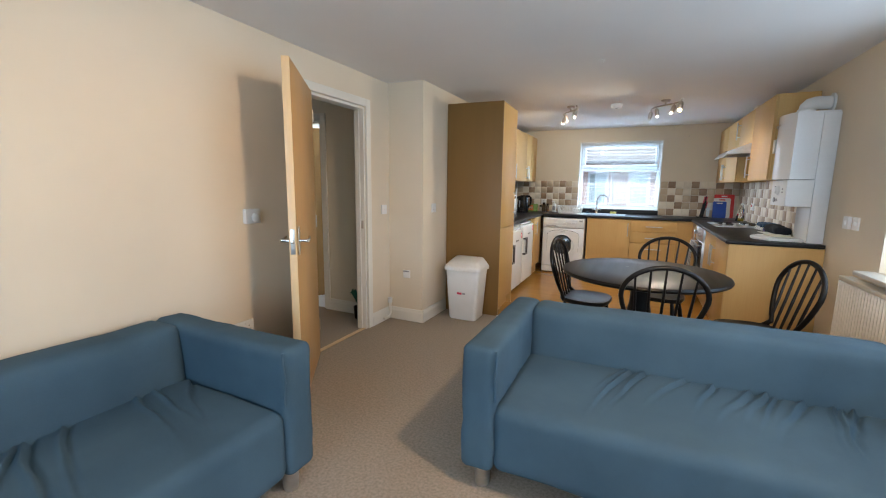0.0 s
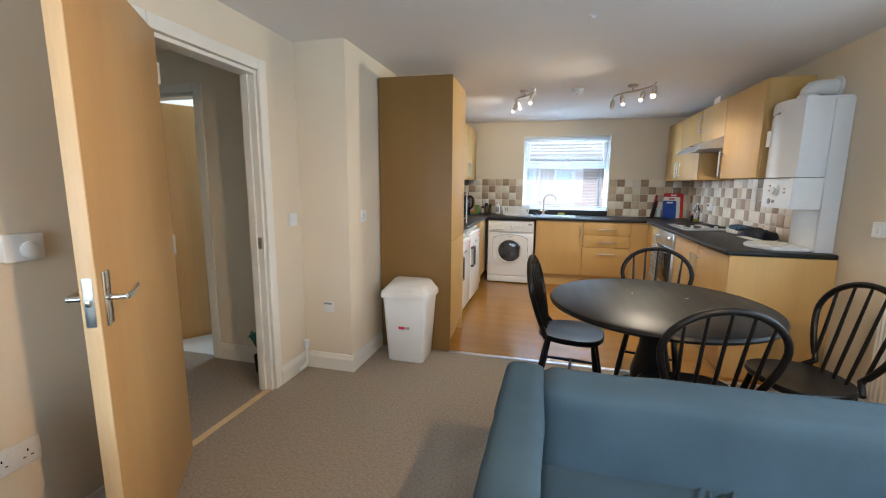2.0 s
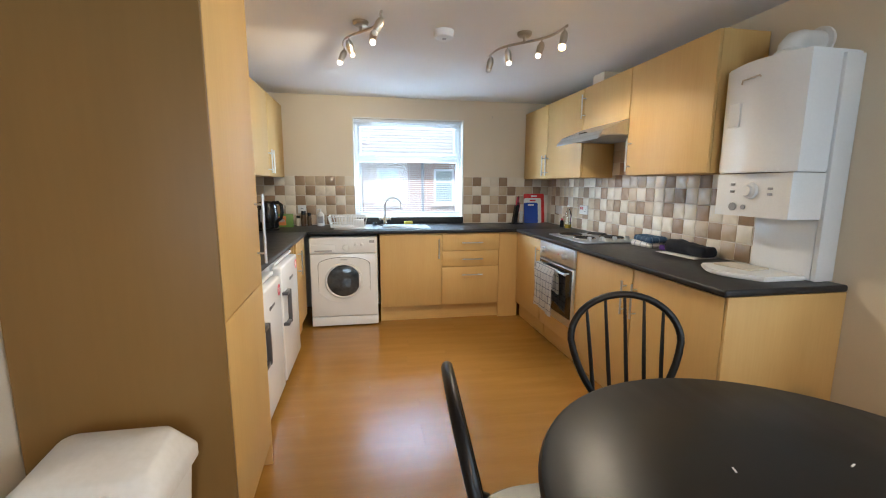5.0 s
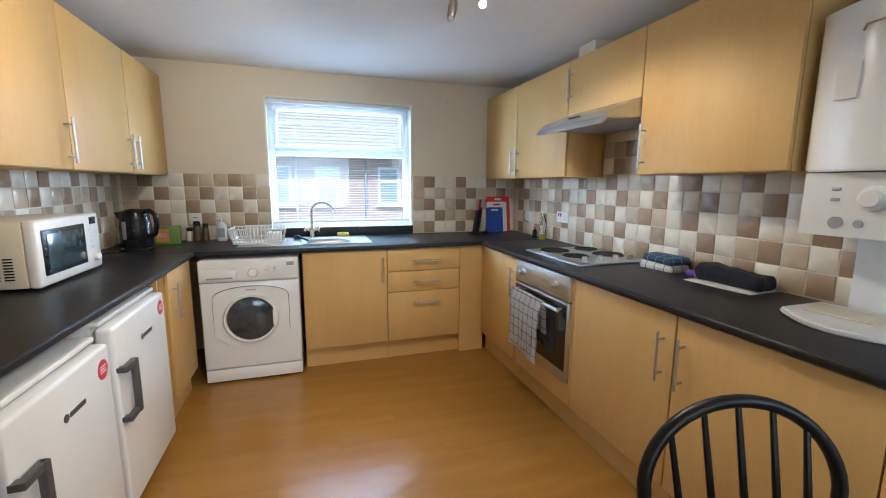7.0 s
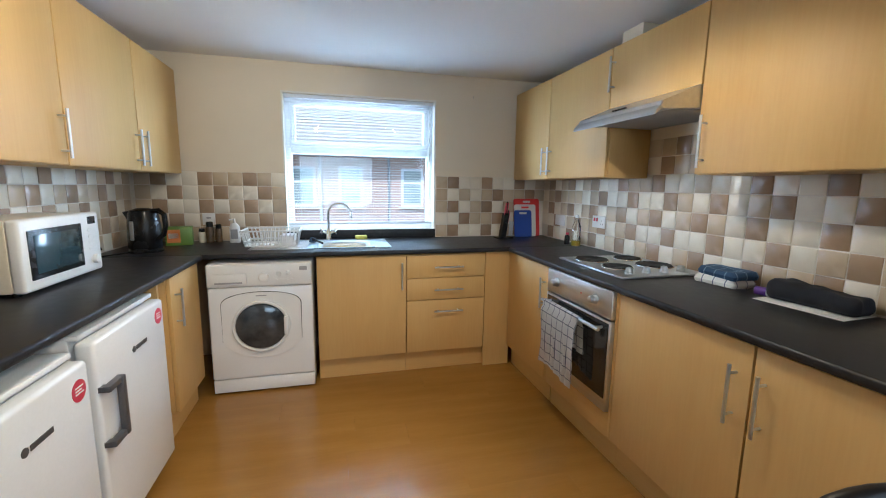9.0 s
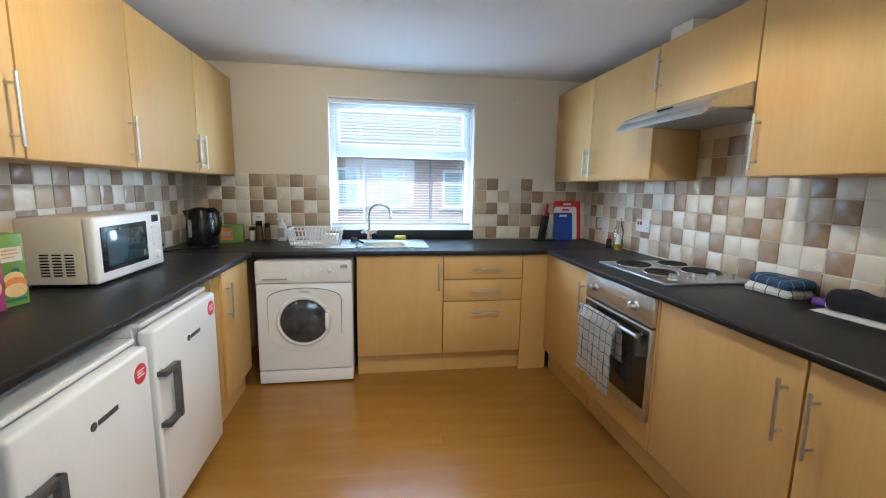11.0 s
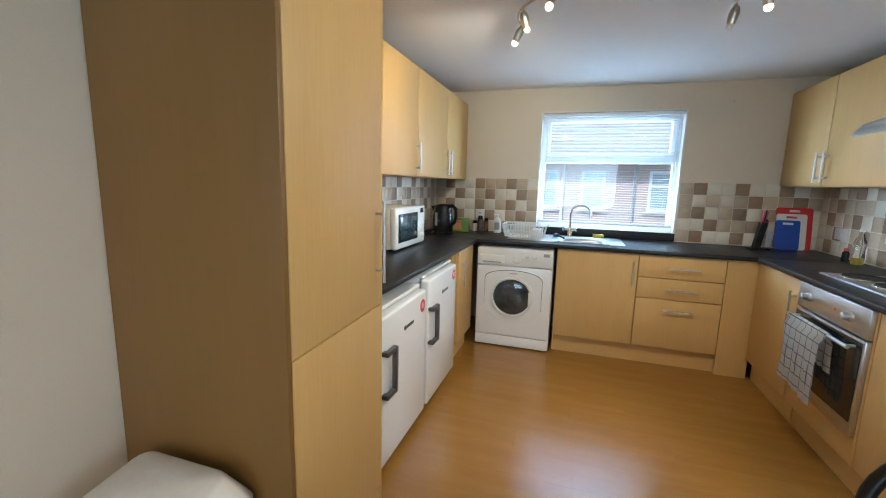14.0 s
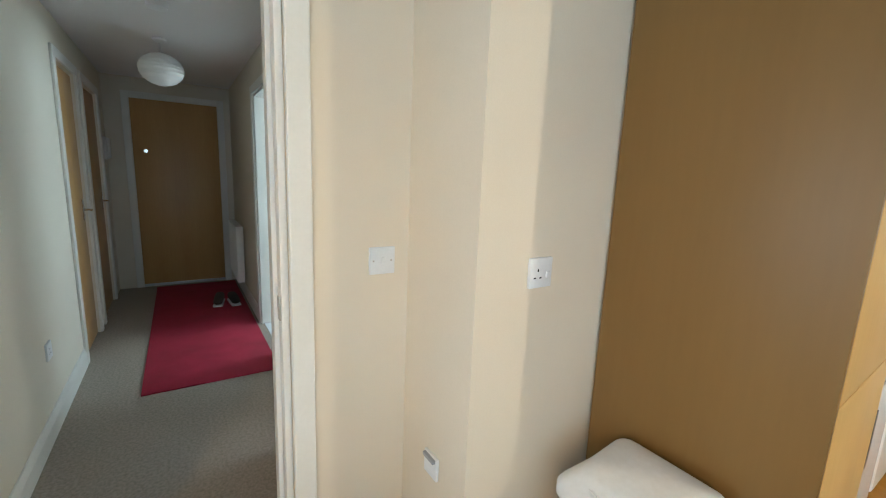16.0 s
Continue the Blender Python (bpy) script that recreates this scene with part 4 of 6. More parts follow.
for x, z in ((-0.10, 0.155), (-0.10, 0.12), (0.10, 0.135), (0.10, 0.11)):
    part("button", B((x - 0.012, x + 0.012, -0.266, -0.26, z - 0.006, z + 0.006), bevel=0.002), M_GREYPLASTIC, cpb)
for x, r in ((-0.09, 0.02), (-0.03, 0.012)):
    bm = bmesh.new(); rod(bm, (x, -0.262, 0.045), (x, -0.268, 0.045), r)
    part("gauge", bm, M_GREYPLASTIC, cpb, "small grey gauge")
bm = bmesh.new(); tube(bm, [(-0.07, -0.306, 0.625), (-0.06, -0.313, 0.64), (0.03, -0.316, 0.645), (0.035, -0.316, 0.638)], 0.004, n=8)
part("maker_mark", bm, M_NICKEL, boiler, "thin curved metal maker's mark")
part("notice", B((-0.12, -0.06, -0.312, -0.303, 0.43, 0.54)), M_PAPER, boiler, "taped paper notice")
for x in (-0.08, 0.0, 0.07, 0.14):
    bm = bmesh.new(); rod(bm, (x, -0.08, -0.045), (x, -0.08, 0.002), 0.011); rod(bm, (x, -0.08, -0.03), (x, -0.08, -0.02), 0.015, n=6)
    part("pipe_tail", bm, M_NICKEL, boiler)
bm = bmesh.new(); lathe(bm, [(0.058, 0.0), (0.058, 0.035), (0.05, 0.04)], 28, (0.02, -0.16, 0.72))
part("flue_collar", bm, M_PLASTIC, boiler)
bm = bmesh.new(); tube(bm, [(0.02, -0.16, 0.755), (0.02, -0.158, 0.775), (0.02, -0.14, 0.795), (0.02, -0.11, 0.803), (0.02, -0.012, 0.803)], 0.05, n=20)
part("flue", bm, M_PLASTIC, boiler, "white flue elbow")
bm = bmesh.new(); lathe(bm, [(0.07, 0.0), (0.07, 0.012), (0.055, 0.016)], 28, (0.02, -0.001, 0.803), "y")
part("wall_plate", bm, M_PLASTIC, boiler, "round white wall plate")
chase = thing("pipe_cover", pose(XR - 0.003, 7.71, TOP), "white backing panel below the boiler", "panel")
part("panel", B((-0.10, 0.0, -0.145, 0.155, 0.001, 0.278), bevel=0.002), M_APPL, chase)
part("end_board", B((-0.10, 0.0, -0.17, -0.148, 0.001, 0.985), bevel=0.003), M_APPL, chase, "tall white edge board")
tray = thing("boiler_cover", pose(2.56, 7.755, TOP + 0.001, 0, 0, 0), "white curved boiler cover lying on the worktop", "cover")
bm = bmesh.new()
prism(bm, [(-0.10 - 0.09 * math.cos((k / 12 - 0.5) * math.pi), -0.185 + 0.37 * k / 12) for k in range(13)] + [(0.12, 0.185), (0.12, -0.185)], 0.0, 0.022)
bmesh.ops.bevel(bm, geom=bm.edges[:], offset=0.006, segments=2, affect="EDGES")
part("shell", bm, M_PLASTIC, tray)
bk_ = tagged(part("booklet", B((-0.065, 0.065, -0.095, 0.095, 0, 0.008), bevel=0.002), M_CREAMPLASTIC), "thin grubby booklet lying on the boiler cover", "booklet")
bk_.matrix_world = pose(2.56, 7.80, TOP + 0.0235, 0, 0, 8)

# ---- soft furniture ----


def soft(bm, x0, x1, y0, y1, z0, z1, r, cuts, push=None):
    """A rounded cushion shape; push(p, n) moves its skin."""
    lo, hi = Vector((x0, y0, z0)), Vector((x1, y1, z1))
    tmp = bmesh.new()
    size = hi - lo
    cuts = cuts if isinstance(cuts, tuple) else (cuts, cuts, cuts)
    n = [max(2, int(s / c)) for s, c in zip(size, cuts)]
    seen = {}
    def vert(i, j, k):
        key = (i, j, k)
        if key not in seen:
            p = Vector((lo.x + size.x * i / n[0], lo.y + size.y * j / n[1], lo.z + size.z * k / n[2]))
            q = Vector([min(max(p[a], lo[a] + r), hi[a] - r) for a in range(3)])
            d = p - q
            if d.length > 1e-6:
                nr = d.normalized()
                p = q + nr * r
            else:
                nr = Vector((0, 0, 1))
            if push:
                p = p + push(p, nr)
            seen[key] = bm.verts.new(p)
        return seen[key]
    for a in range(3):
        b, c = (a + 1) % 3, (a + 2) % 3
        for side in (0, n[a]):
            for i in range(n[b]):
                for j in range(n[c]):
                    quad = []
                    for u, v in ((0, 0), (1, 0), (1, 1), (0, 1)):
                        ix = [0, 0, 0]
                        ix[a], ix[b], ix[c] = side, i + u, j + v
                        quad.append(vert(*ix))
                    bm.faces.new(quad if side else quad[::-1])
    tmp.free()


def sofa(m, label, seed, folds, reach):
    """A two-seat box sofa in a loose cover; front at y=0 facing -y."""
    s = thing("sofa", m, label, "sofa", "loose-covered sofas")
    rnd = random.Random(seed)
    creases = [(rnd.uniform(-0.7, 0.7), rnd.uniform(0.009, 0.014), rnd.uniform(0.5, 1.1), 0.28 + rnd.uniform(-0.12, 0.2)) for _ in range(folds)]
    def skin(p, n):
        return n * (0.006 * noise.noise(p * 4 + Vector((seed, 0, 0))) + 0.003 * noise.noise(p * 13))
    def seat_skin(p, n):
        d = 0.008 * noise.noise(p * 3 + Vector((seed, 0, 0)))
        if p.z > 0.30:
            belly = 0.020 * math.cos(p.x / 0.76 * 1.4) * math.sin(min(1, max(0, (p.y + 0.02) / 0.7)) * math.pi)
            d += belly * max(0.0, n.z)
            for cx, wd, dep, lean in creases:
                u = (p.x - cx - lean * (p.y - 0.4) - 0.5 * lean * (p.y - 0.4) ** 2 - 0.02 * noise.noise(Vector((cx * 9, p.y * 5, seed)))) / wd
                if abs(u) < 3:
                    fade = math.exp(-(max(0.0, 0.60 - p.y) / (reach * dep)) ** 2)
                    d += (0.0175 * dep * math.exp(-u * u) - 0.016 * dep * math.exp(-(u - 1.5) ** 2)) * fade
        return n * d
    def arm_skin(p, n):
        d = 0.005 * noise.noise(p * 5 + Vector((seed, 0, 0))) + 0.003 * noise.noise(p * 16)
        if p.z < 0.62:
            d += 0.016 * math.sin(30 * (p.z + 0.55 * p.y) + 3 * noise.noise(p * 3)) * max(0, 0.5 - abs(p.z - 0.35)) * noise.noise(p * 2.2 + Vector((3, seed, 0)))
        return n * d
    bm = bmesh.new(); soft(bm, -0.77, 0.77, 0.01, 0.74, 0.10, 0.405, 0.05, (0.0055, 0.014, 0.02), seat_skin)
    part("seat", bm, M_SOFA, s, "wrinkled slate-blue seat cover")
    bm = bmesh.new(); soft(bm, -0.77, 0.77, 0.66, 0.885, 0.10, 0.665, 0.05, 0.035, lambda p, n: skin(p, n) + Vector((0, -0.10 * max(0, 0.62 - p.z) if p.y < 0.78 else 0, 0)))
    part("backrest", bm, M_SOFA, s)
    for sx in (-1, 1):
        x0, x1 = sorted((sx * 0.755, sx * 0.905))
        bm = bmesh.new(); soft(bm, x0, x1, 0.0, 0.885, 0.10, 0.66, 0.032, 0.022, arm_skin)
        part("armrest", bm, M_SOFA, s)
        bm = bmesh.new(); tube(bm, [(sx * 0.752, 0.005 + 0.006 * math.sin(i), 0.655 - i * 0.025) for i in range(10)], 0.005, n=6)
        part("seam", bm, M_SOFA, s)
    for x in (-0.82, 0.82):
        for y in (0.07, 0.80):
            bm = bmesh.new(); lathe(bm, [(0.030, 0.0), (0.033, 0.01), (0.036, 0.10), (0.036, 0.115)], 18, (x, y, 0))
            part("leg", bm, M_STEEL, s, "short tapered metal leg")
    return s


sofa(pose(1.757, 4.985, 0), "slate-blue loose-covered two-seat sofa facing the living room", 3, 15, 0.26)
sofa(pose(0.25, 3.835, 0, 0, 0, 89), "slate-blue loose-covered two-seat sofa against the wall", 8, 17, 0.42)

# ---- dining table and chairs ----
table = thing("dining_table", pose(1.54, 6.585, 0), "round black-stained pedestal dining table", "table")
bm = bmesh.new(); lathe(bm, [(0.512, 0.716), (0.524, 0.722), (0.530, 0.733), (0.524, 0.745), (0.512, 0.75), (0.25, 0.7505), (0.02, 0.7505)], 72)
part("tabletop", bm, M_TABLETOP, table)
bm = bmesh.new(); lathe(bm, [(0.30, 0.69), (0.31, 0.70), (0.31, 0.716)], 40); part("apron", bm, M_DARKWOOD, table)
bm = bmesh.new(); lathe(bm, [(0.11, 0.69), (0.075, 0.66), (0.062, 0.60), (0.066, 0.52), (0.082, 0.44), (0.10, 0.37), (0.098, 0.32), (0.07, 0.285), (0.085, 0.26), (0.088, 0.22), (0.06, 0.19), (0.045, 0.15), (0.02, 0.13)], 28)
part("pedestal", bm, M_DARKWOOD, table, "turned black pedestal column")
for k in range(4):
    a = radians(45 + 90 * k)
    bm = bmesh.new()
    prof = [(0.05, 0.25), (0.12, 0.255), (0.20, 0.21), (0.28, 0.13), (0.35, 0.065), (0.41, 0.045), (0.45, 0.04)]
    tube(bm, [(r * math.cos(a), r * math.sin(a), z) for r, z in prof], [0.04, 0.042, 0.038, 0.033, 0.03, 0.034, 0.026], n=10)
    part("foot", bm, M_DARKWOOD, table, "curved splayed foot")
for i in range(2):
    crumb = tagged(part("crumb", B((-0.008, 0.008, -0.002, 0.002, 0, 0.0015), bevel=0.0006), M_PAPER), "tiny pale scrap lying on the dining table", "scrap")
    crumb.matrix_world = pose(1.702 - 0.259 * i, 6.671 + 0.031 * i, 0.7515, 0, 0, 20 + 50 * i)


def windsor(m, label):
    c = thing("dining_chair", m, label, "chair", "chairs round the dining table")
    bm = bmesh.new()
    ring = []
    for k in range(36):
        a = k * math.tau / 36
        x = 0.20 * math.copysign(abs(math.cos(a)) ** 0.75, math.cos(a)); y = 0.195 * math.copysign(abs(math.sin(a)) ** 0.75, math.sin(a))
        x *= 1.0 - 0.10 * (y / 0.195)
        ring.append((x, y))
    levels = [(0.82, 0.405), (0.96, 0.41), (1.0, 0.422), (1.0, 0.434), (0.96, 0.441), (0.7, 0.432), (0.3, 0.430), (0.05, 0.430)]
    rings = [[bm.verts.new((x * f, y * f, z)) for x, y in ring] for f, z in levels]
    for i in range(len(rings) - 1):
        for k in range(36):
            bm.faces.new((rings[i][k], rings[i][(k + 1) % 36], rings[i + 1][(k + 1) % 36], rings[i + 1][k]))
    bm.faces.new(rings[0][::-1]); bm.faces.new(rings[-1])
    part("seat", bm, M_DARKWOOD, c, "saddled black seat")
    feet = {}
    for sx in (-1, 1):
        for sy in (-1, 1):
            top, foot = Vector((sx * 0.13, sy * 0.13, 0.41)), Vector((sx * 0.19, sy * 0.20, 0.0))
            bm = bmesh.new(); tube(bm, [foot, foot.lerp(top, 0.35), foot.lerp(top, 0.7), top], [0.012, 0.018, 0.017, 0.013], n=12)
            part("leg", bm, M_DARKWOOD, c)
            feet[sx, sy] = foot.lerp(top, 0.42)
    for sx in (-1, 1):
        bm = bmesh.new(); a, b = feet[sx, -1], feet[sx, 1]; tube(bm, [a, a.lerp(b, 0.5), b], [0.008, 0.012, 0.008], n=10)
        part("stretcher", bm, M_DARKWOOD, c)
    a, b = feet[-1, -1].lerp(feet[-1, 1], 0.5), feet[1, -1].lerp(feet[1, 1], 0.5)
    bm = bmesh.new(); tube(bm, [a, a.lerp(b, 0.5), b], [0.008, 0.012, 0.008], n=10); part("stretcher", bm, M_DARKWOOD, c)
    def bow(a):
        x = 0.222 * math.cos(a) * (1.0 - 0.20 * max(0, -math.sin(a)))
        z = 0.705 + (0.18 if math.sin(a) > 0 else 0.30) * math.sin(a)
        return Vector((x, 0.155 + 0.24 * (z - 0.43), z))
    angs = [math.pi * (1.42 - i * 1.84 / 40) for i in range(41)]
    pts = [Vector((-0.165, 0.135, 0.425))] + [bow(a) for a in angs if bow(a).z > 0.45] + [Vector((0.165, 0.135, 0.425))]
    bm = bmesh.new(); tube(bm, pts, 0.0145, n=12); part("back_bow", bm, M_DARKWOOD, c, "bent hoop back")
    for x in (-0.13, -0.066, 0.0, 0.066, 0.13):
        zt = 0.705 + 0.18 * math.sqrt(max(0, 1 - (x * 1.2 / 0.222) ** 2))
        bm = bmesh.new(); tube(bm, [(x, 0.15, 0.425), (x * 1.09, 0.155 + 0.24 * 0.2, 0.63), (x * 1.2, 0.155 + 0.24 * (zt - 0.43), zt)], [0.008, 0.0085, 0.006], n=8)
        part("spindle", bm, M_DARKWOOD, c)
    return c


ch = windsor(pose(1.15, 6.915, 0, 0, 0, 84), "black-stained hoop-back wooden dining chair with round spindles")
for x, y, a in ((1.69, 7.30, -14), (1.625, 6.25, 186), (2.185, 6.555, -78)):
    copy_thing(ch, pose(x, y, 0, 0, 0, a))

# ---- bin ----
pbin = thing("swing_bin", pose(-0.02, 7.222, 0), "white plastic swing bin with a grubby lid", "bin")
pbin.scale = (1.06, 1.06, 1.02)
def rrect(w, d, r=0.03, n=5):
    out = []
    for cx, cy, a0 in ((w - r, d - r, 0), (-w + r, d - r, 90), (-w + r, -d + r, 180), (w - r, -d + r, 270)):
        for k in range(n + 1):
            a = radians(a0 + 90 * k / n)
            out.append((cx + r * math.cos(a), cy + r * math.sin(a)))
    return out
def rings_of(bm, levels):
    rs = [[bm.verts.new((x, y, z + zf(x, y) if zf else z)) for x, y in rrect(w, d, r)] for w, d, r, z, zf in levels]
    k = len(rs[0])
    for i in range(len(rs) - 1):
        for j in range(k):
            bm.faces.new((rs[i][j], rs[i][(j + 1) % k], rs[i + 1][(j + 1) % k], rs[i + 1][j]))
    bm.faces.new(rs[0][::-1]); bm.faces.new(rs[-1])
bm = bmesh.new(); rings_of(bm, [(0.125, 0.10, 0.03, 0.0, None), (0.135, 0.108, 0.03, 0.012, None), (0.168, 0.128, 0.035, 0.50, None), (0.165, 0.125, 0.035, 0.505, None)])
part("tub", bm, M_PLASTIC, pbin)
slope = lambda x, y: 0.16 * (y + 0.02)
bm = bmesh.new(); rings_of(bm, [(0.172, 0.132, 0.035, 0.485, None), (0.182, 0.142, 0.04, 0.488, None), (0.182, 0.142, 0.04, 0.518, None), (0.175, 0.135, 0.04, 0.532, None), (0.140, 0.098, 0.035, 0.578, slope), (0.132, 0.090, 0.035, 0.583, slope), (0.06, 0.04, 0.03, 0.586, slope)])
lid = part("lid", bm, M_DIRTYPLASTIC, pbin, "sloping grubby white lid")
bm = bmesh.new(); tube(bm, [(-0.08 + 0.01 * k, -0.122 - 0.004 * (1 - (k / 8 - 1) ** 2), 0.556 - 0.014 * (1 - (k / 8 - 1) ** 2)) for k in range(17)], [0.001] + [0.0045] * 15 + [0.001], n=8); part("finger_lip", bm, M_DIRTYPLASTIC, lid, "curved finger lip")
part("maker_mark", B((-0.045, 0.0, -0.123, -0.1175, 0.255, 0.275)), M_FOIL, pbin, "red printed mark")
part("printed_mark", B((0.005, 0.035, -0.1225, -0.1175, 0.258, 0.275)), M_GREYPLASTIC, pbin, "grey printed mark")

# ---- ceiling lights ----


def spot_bar(m, label, lit, heads):
    """A wavy ceiling bar with four hanging heads; z=0 at the ceiling, bar along x."""
    s = thing("spotlight_bar", m, label, "ceiling light", "spotlight bars")
    bm = bmesh.new(); lathe(bm, [(0.045, 0.0), (0.045, -0.012), (0.036, -0.022), (0.012, -0.026)], 28); part("ceiling_rose", bm, M_NICKEL, s, "round nickel ceiling rose")
    bm = bmesh.new(); rod(bm, (0, 0, -0.02), (0, 0, -0.055), 0.008); part("stem", bm, M_NICKEL, s)
    def at(u):
        return Vector((u * 0.32, 0.045 * math.sin(u * math.pi), -0.055))
    bm = bmesh.new(); tube(bm, [at(-1 + i / 10) for i in range(21)], 0.007, n=10, flat=1.6); part("bar", bm, M_NICKEL, s, "wavy nickel bar")
    for u, (tx, ty), on in zip((-0.93, -0.33, 0.33, 0.93), heads, lit):
        p = at(u)
        q = p + Vector((0, 0, -0.03))
        d = Vector((tx, ty, -1)).normalized()
        bm = bmesh.new(); rod(bm, p, q, 0.0045, n=8); part("swivel", bm, M_NICKEL, s)
        bm = bmesh.new(); tube(bm, [q - d * 0.012, q, q + d * 0.02, q + d * 0.05, q + d * 0.062], [0.010, 0.018, 0.022, 0.019, 0.018], n=16)
        h = part("head", bm, M_NICKEL, s, "small nickel spot head")
        c = q + d * 0.07
        bm = bmesh.new(); bmesh.ops.create_icosphere(bm, subdivisions=2, radius=0.017 if on < 2 else 0.021, matrix=Matrix.Translation(c))
        part("bulb", bm, M_BULB if on == 2 else (M_BULBDIM if on else M_SHADE), h, "lit bulb" if on else "unlit frosted bulb")
    return s


spot_bar(pose(0.69, 8.60, CEIL, 0, 0, 109), "nickel ceiling spotlight bar with four heads", (0, 1, 0, 1), ((0.2, 0.5), (-0.5, 0.3), (0.3, -0.4), (0.4, 0.4)))
spot_bar(pose(1.665, 8.585, CEIL, 0, 0, 114), "nickel ceiling spotlight bar with one bright bulb", (2, 1, 1, 0), ((0.1, 0.1), (0.1, 0.3), (0.0, -0.2), (0.2, 0.1)))
# Unseen fitting, assumed alike, for the ceiling lamp that the door's shadow implies.
spot_bar(pose(1.85, 4.62, CEIL, 0, 0, 30), "unseen nickel ceiling spotlight bar assumed above the sofas", (1, 1, 0, 1), ((0.3, 0.2), (-0.5, 0.3), (0.3, -0.4), (0.1, 0.4)))
for name, at, aim, width, power, tone in (
        ("bulb_light_kitchen", (1.80, 8.31, 2.05), (0.2, 7.5, 0.5), 128, 66, (1.0, 0.80, 0.55)),
        ("bulb_light_middle", (1.62, 8.62, 2.05), (2.3, 8.7, 0.3), 134, 38, (1.0, 0.82, 0.60)),
        ("bulb_light_dim", (0.72, 8.50, 2.05), (-0.05, 9.7, 0.9), 132, 44, (1.0, 0.80, 0.55)),
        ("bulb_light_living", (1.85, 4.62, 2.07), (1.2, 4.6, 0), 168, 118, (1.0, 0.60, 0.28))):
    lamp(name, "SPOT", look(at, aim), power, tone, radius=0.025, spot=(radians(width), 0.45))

smoke = thing("smoke_alarm", pose(1.18, 8.65, CEIL), "round white ceiling smoke alarm", "smoke alarm")
bm = bmesh.new(); lathe(bm, [(0.062, 0.0), (0.062, -0.012), (0.058, -0.022), (0.056, -0.038), (0.045, -0.046), (0.01, -0.047)], 32); part("case", bm, M_PLASTIC, smoke)
part("test_button", B((-0.012, 0.012, -0.022, -0.002, -0.051, -0.046), bevel=0.002), M_GREYPLASTIC, smoke)

# Added white plate and stem, imitating a smear of reflected light on the ceiling.
hk = thing("ceiling_hook", pose(1.16, 6.85, CEIL), "small white plate in place of a flare on the ceiling", "hook")
part("plate", B((-0.02, 0.02, -0.012, 0.012, -0.006, 0), bevel=0.002), M_PLASTIC, hk)
bm = bmesh.new(); tube(bm, [(0, 0, -0.004), (0, 0.0, -0.014), (0.008, 0, -0.02), (0.012, 0, -0.014)], 0.0022, n=8); part("hook", bm, M_PLASTIC, hk)

# ---- radiator, sockets and switches ----


def radiator(m, w, h, label):
    r = thing("radiator", m, label, "radiator")
    bm = bmesh.new()
    n = int(w / 0.033)
    top = []
    pts = []
    for i in range(n):
        x0 = -w / 2 + w * i / n
        st = w / n
        pts += [(x0, -0.07), (x0 + st * 0.3, -0.07), (x0 + st * 0.45, -0.08), (x0 + st * 0.75, -0.08), (x0 + st * 0.9, -0.07)]
    pts += [(w / 2, -0.07), (w / 2, -0.055), (-w / 2, -0.055)]
    prism(bm, pts, 0.03, h - 0.03)
    part("front_panel", bm, M_TRIM, r)
    part("back_panel", B((-w / 2, w / 2, -0.03, -0.018, 0.03, h - 0.03)), M_TRIM, r)
    part("top_grille", B((-w / 2 - 0.004, w / 2 + 0.004, -0.084, -0.014, h - 0.03, h), bevel=0.005), M_TRIM, r)
    for sx in (-1, 1):
        part("side_cover", B((sx * w / 2 - 0.004, sx * w / 2 + 0.004, -0.082, -0.016, 0.03, h - 0.028), bevel=0.002), M_TRIM, r)
        part("bracket", B((sx * (w / 2 - 0.12) - 0.015, sx * (w / 2 - 0.12) + 0.015, -0.02, 0.0, 0.08, h - 0.08)), M_TRIM, r)
    bm = bmesh.new(); rod(bm, (-w / 2 - 0.03, -0.05, 0.02), (-w / 2 - 0.03, -0.05, 0.09), 0.016); rod(bm, (-w / 2 - 0.03, -0.05, 0.05), (-w / 2, -0.05, 0.05), 0.009)
    part("valve", bm, M_PLASTIC, r, "white radiator valve")
    return r


radiator(pose(XR - 0.002, 6.05, 0.16, 0, 0, -90), 1.8, 0.61, "white panel radiator below the living room window")
radiator(pose(-4.55, HY1 - 0.002, 0.14, 0, 0, 0), 0.7, 0.62, "white panel radiator in the hall")


def plate(name, m, w, h, label, category, bits=(), depth=0.01):
    """A faceplate facing local -y; bits are (x, z, w, h, material, depth, name)."""
    p = thing(name, m, label, category)
    f = part("faceplate", B((-w / 2, w / 2, -depth, 0, -h / 2, h / 2), bevel=0.0025), M_PLASTIC, p)
    for x, z, bw_, bh, mt, dp, nm in bits:
        part(nm, B((x - bw_ / 2, x + bw_ / 2, -depth - dp, -depth + 0.001, z - bh / 2, z + bh / 2), bevel=min(0.001, dp / 3)), mt, f)
    return p


def pins(x):
    return [(x, 0.008, 0.004, 0.009, M_BLACK, 0.0006, "pin_hole"), (x - 0.011, -0.014, 0.008, 0.004, M_BLACK, 0.0006, "pin_hole"), (x + 0.011, -0.014, 0.008, 0.004, M_BLACK, 0.0006, "pin_hole")]


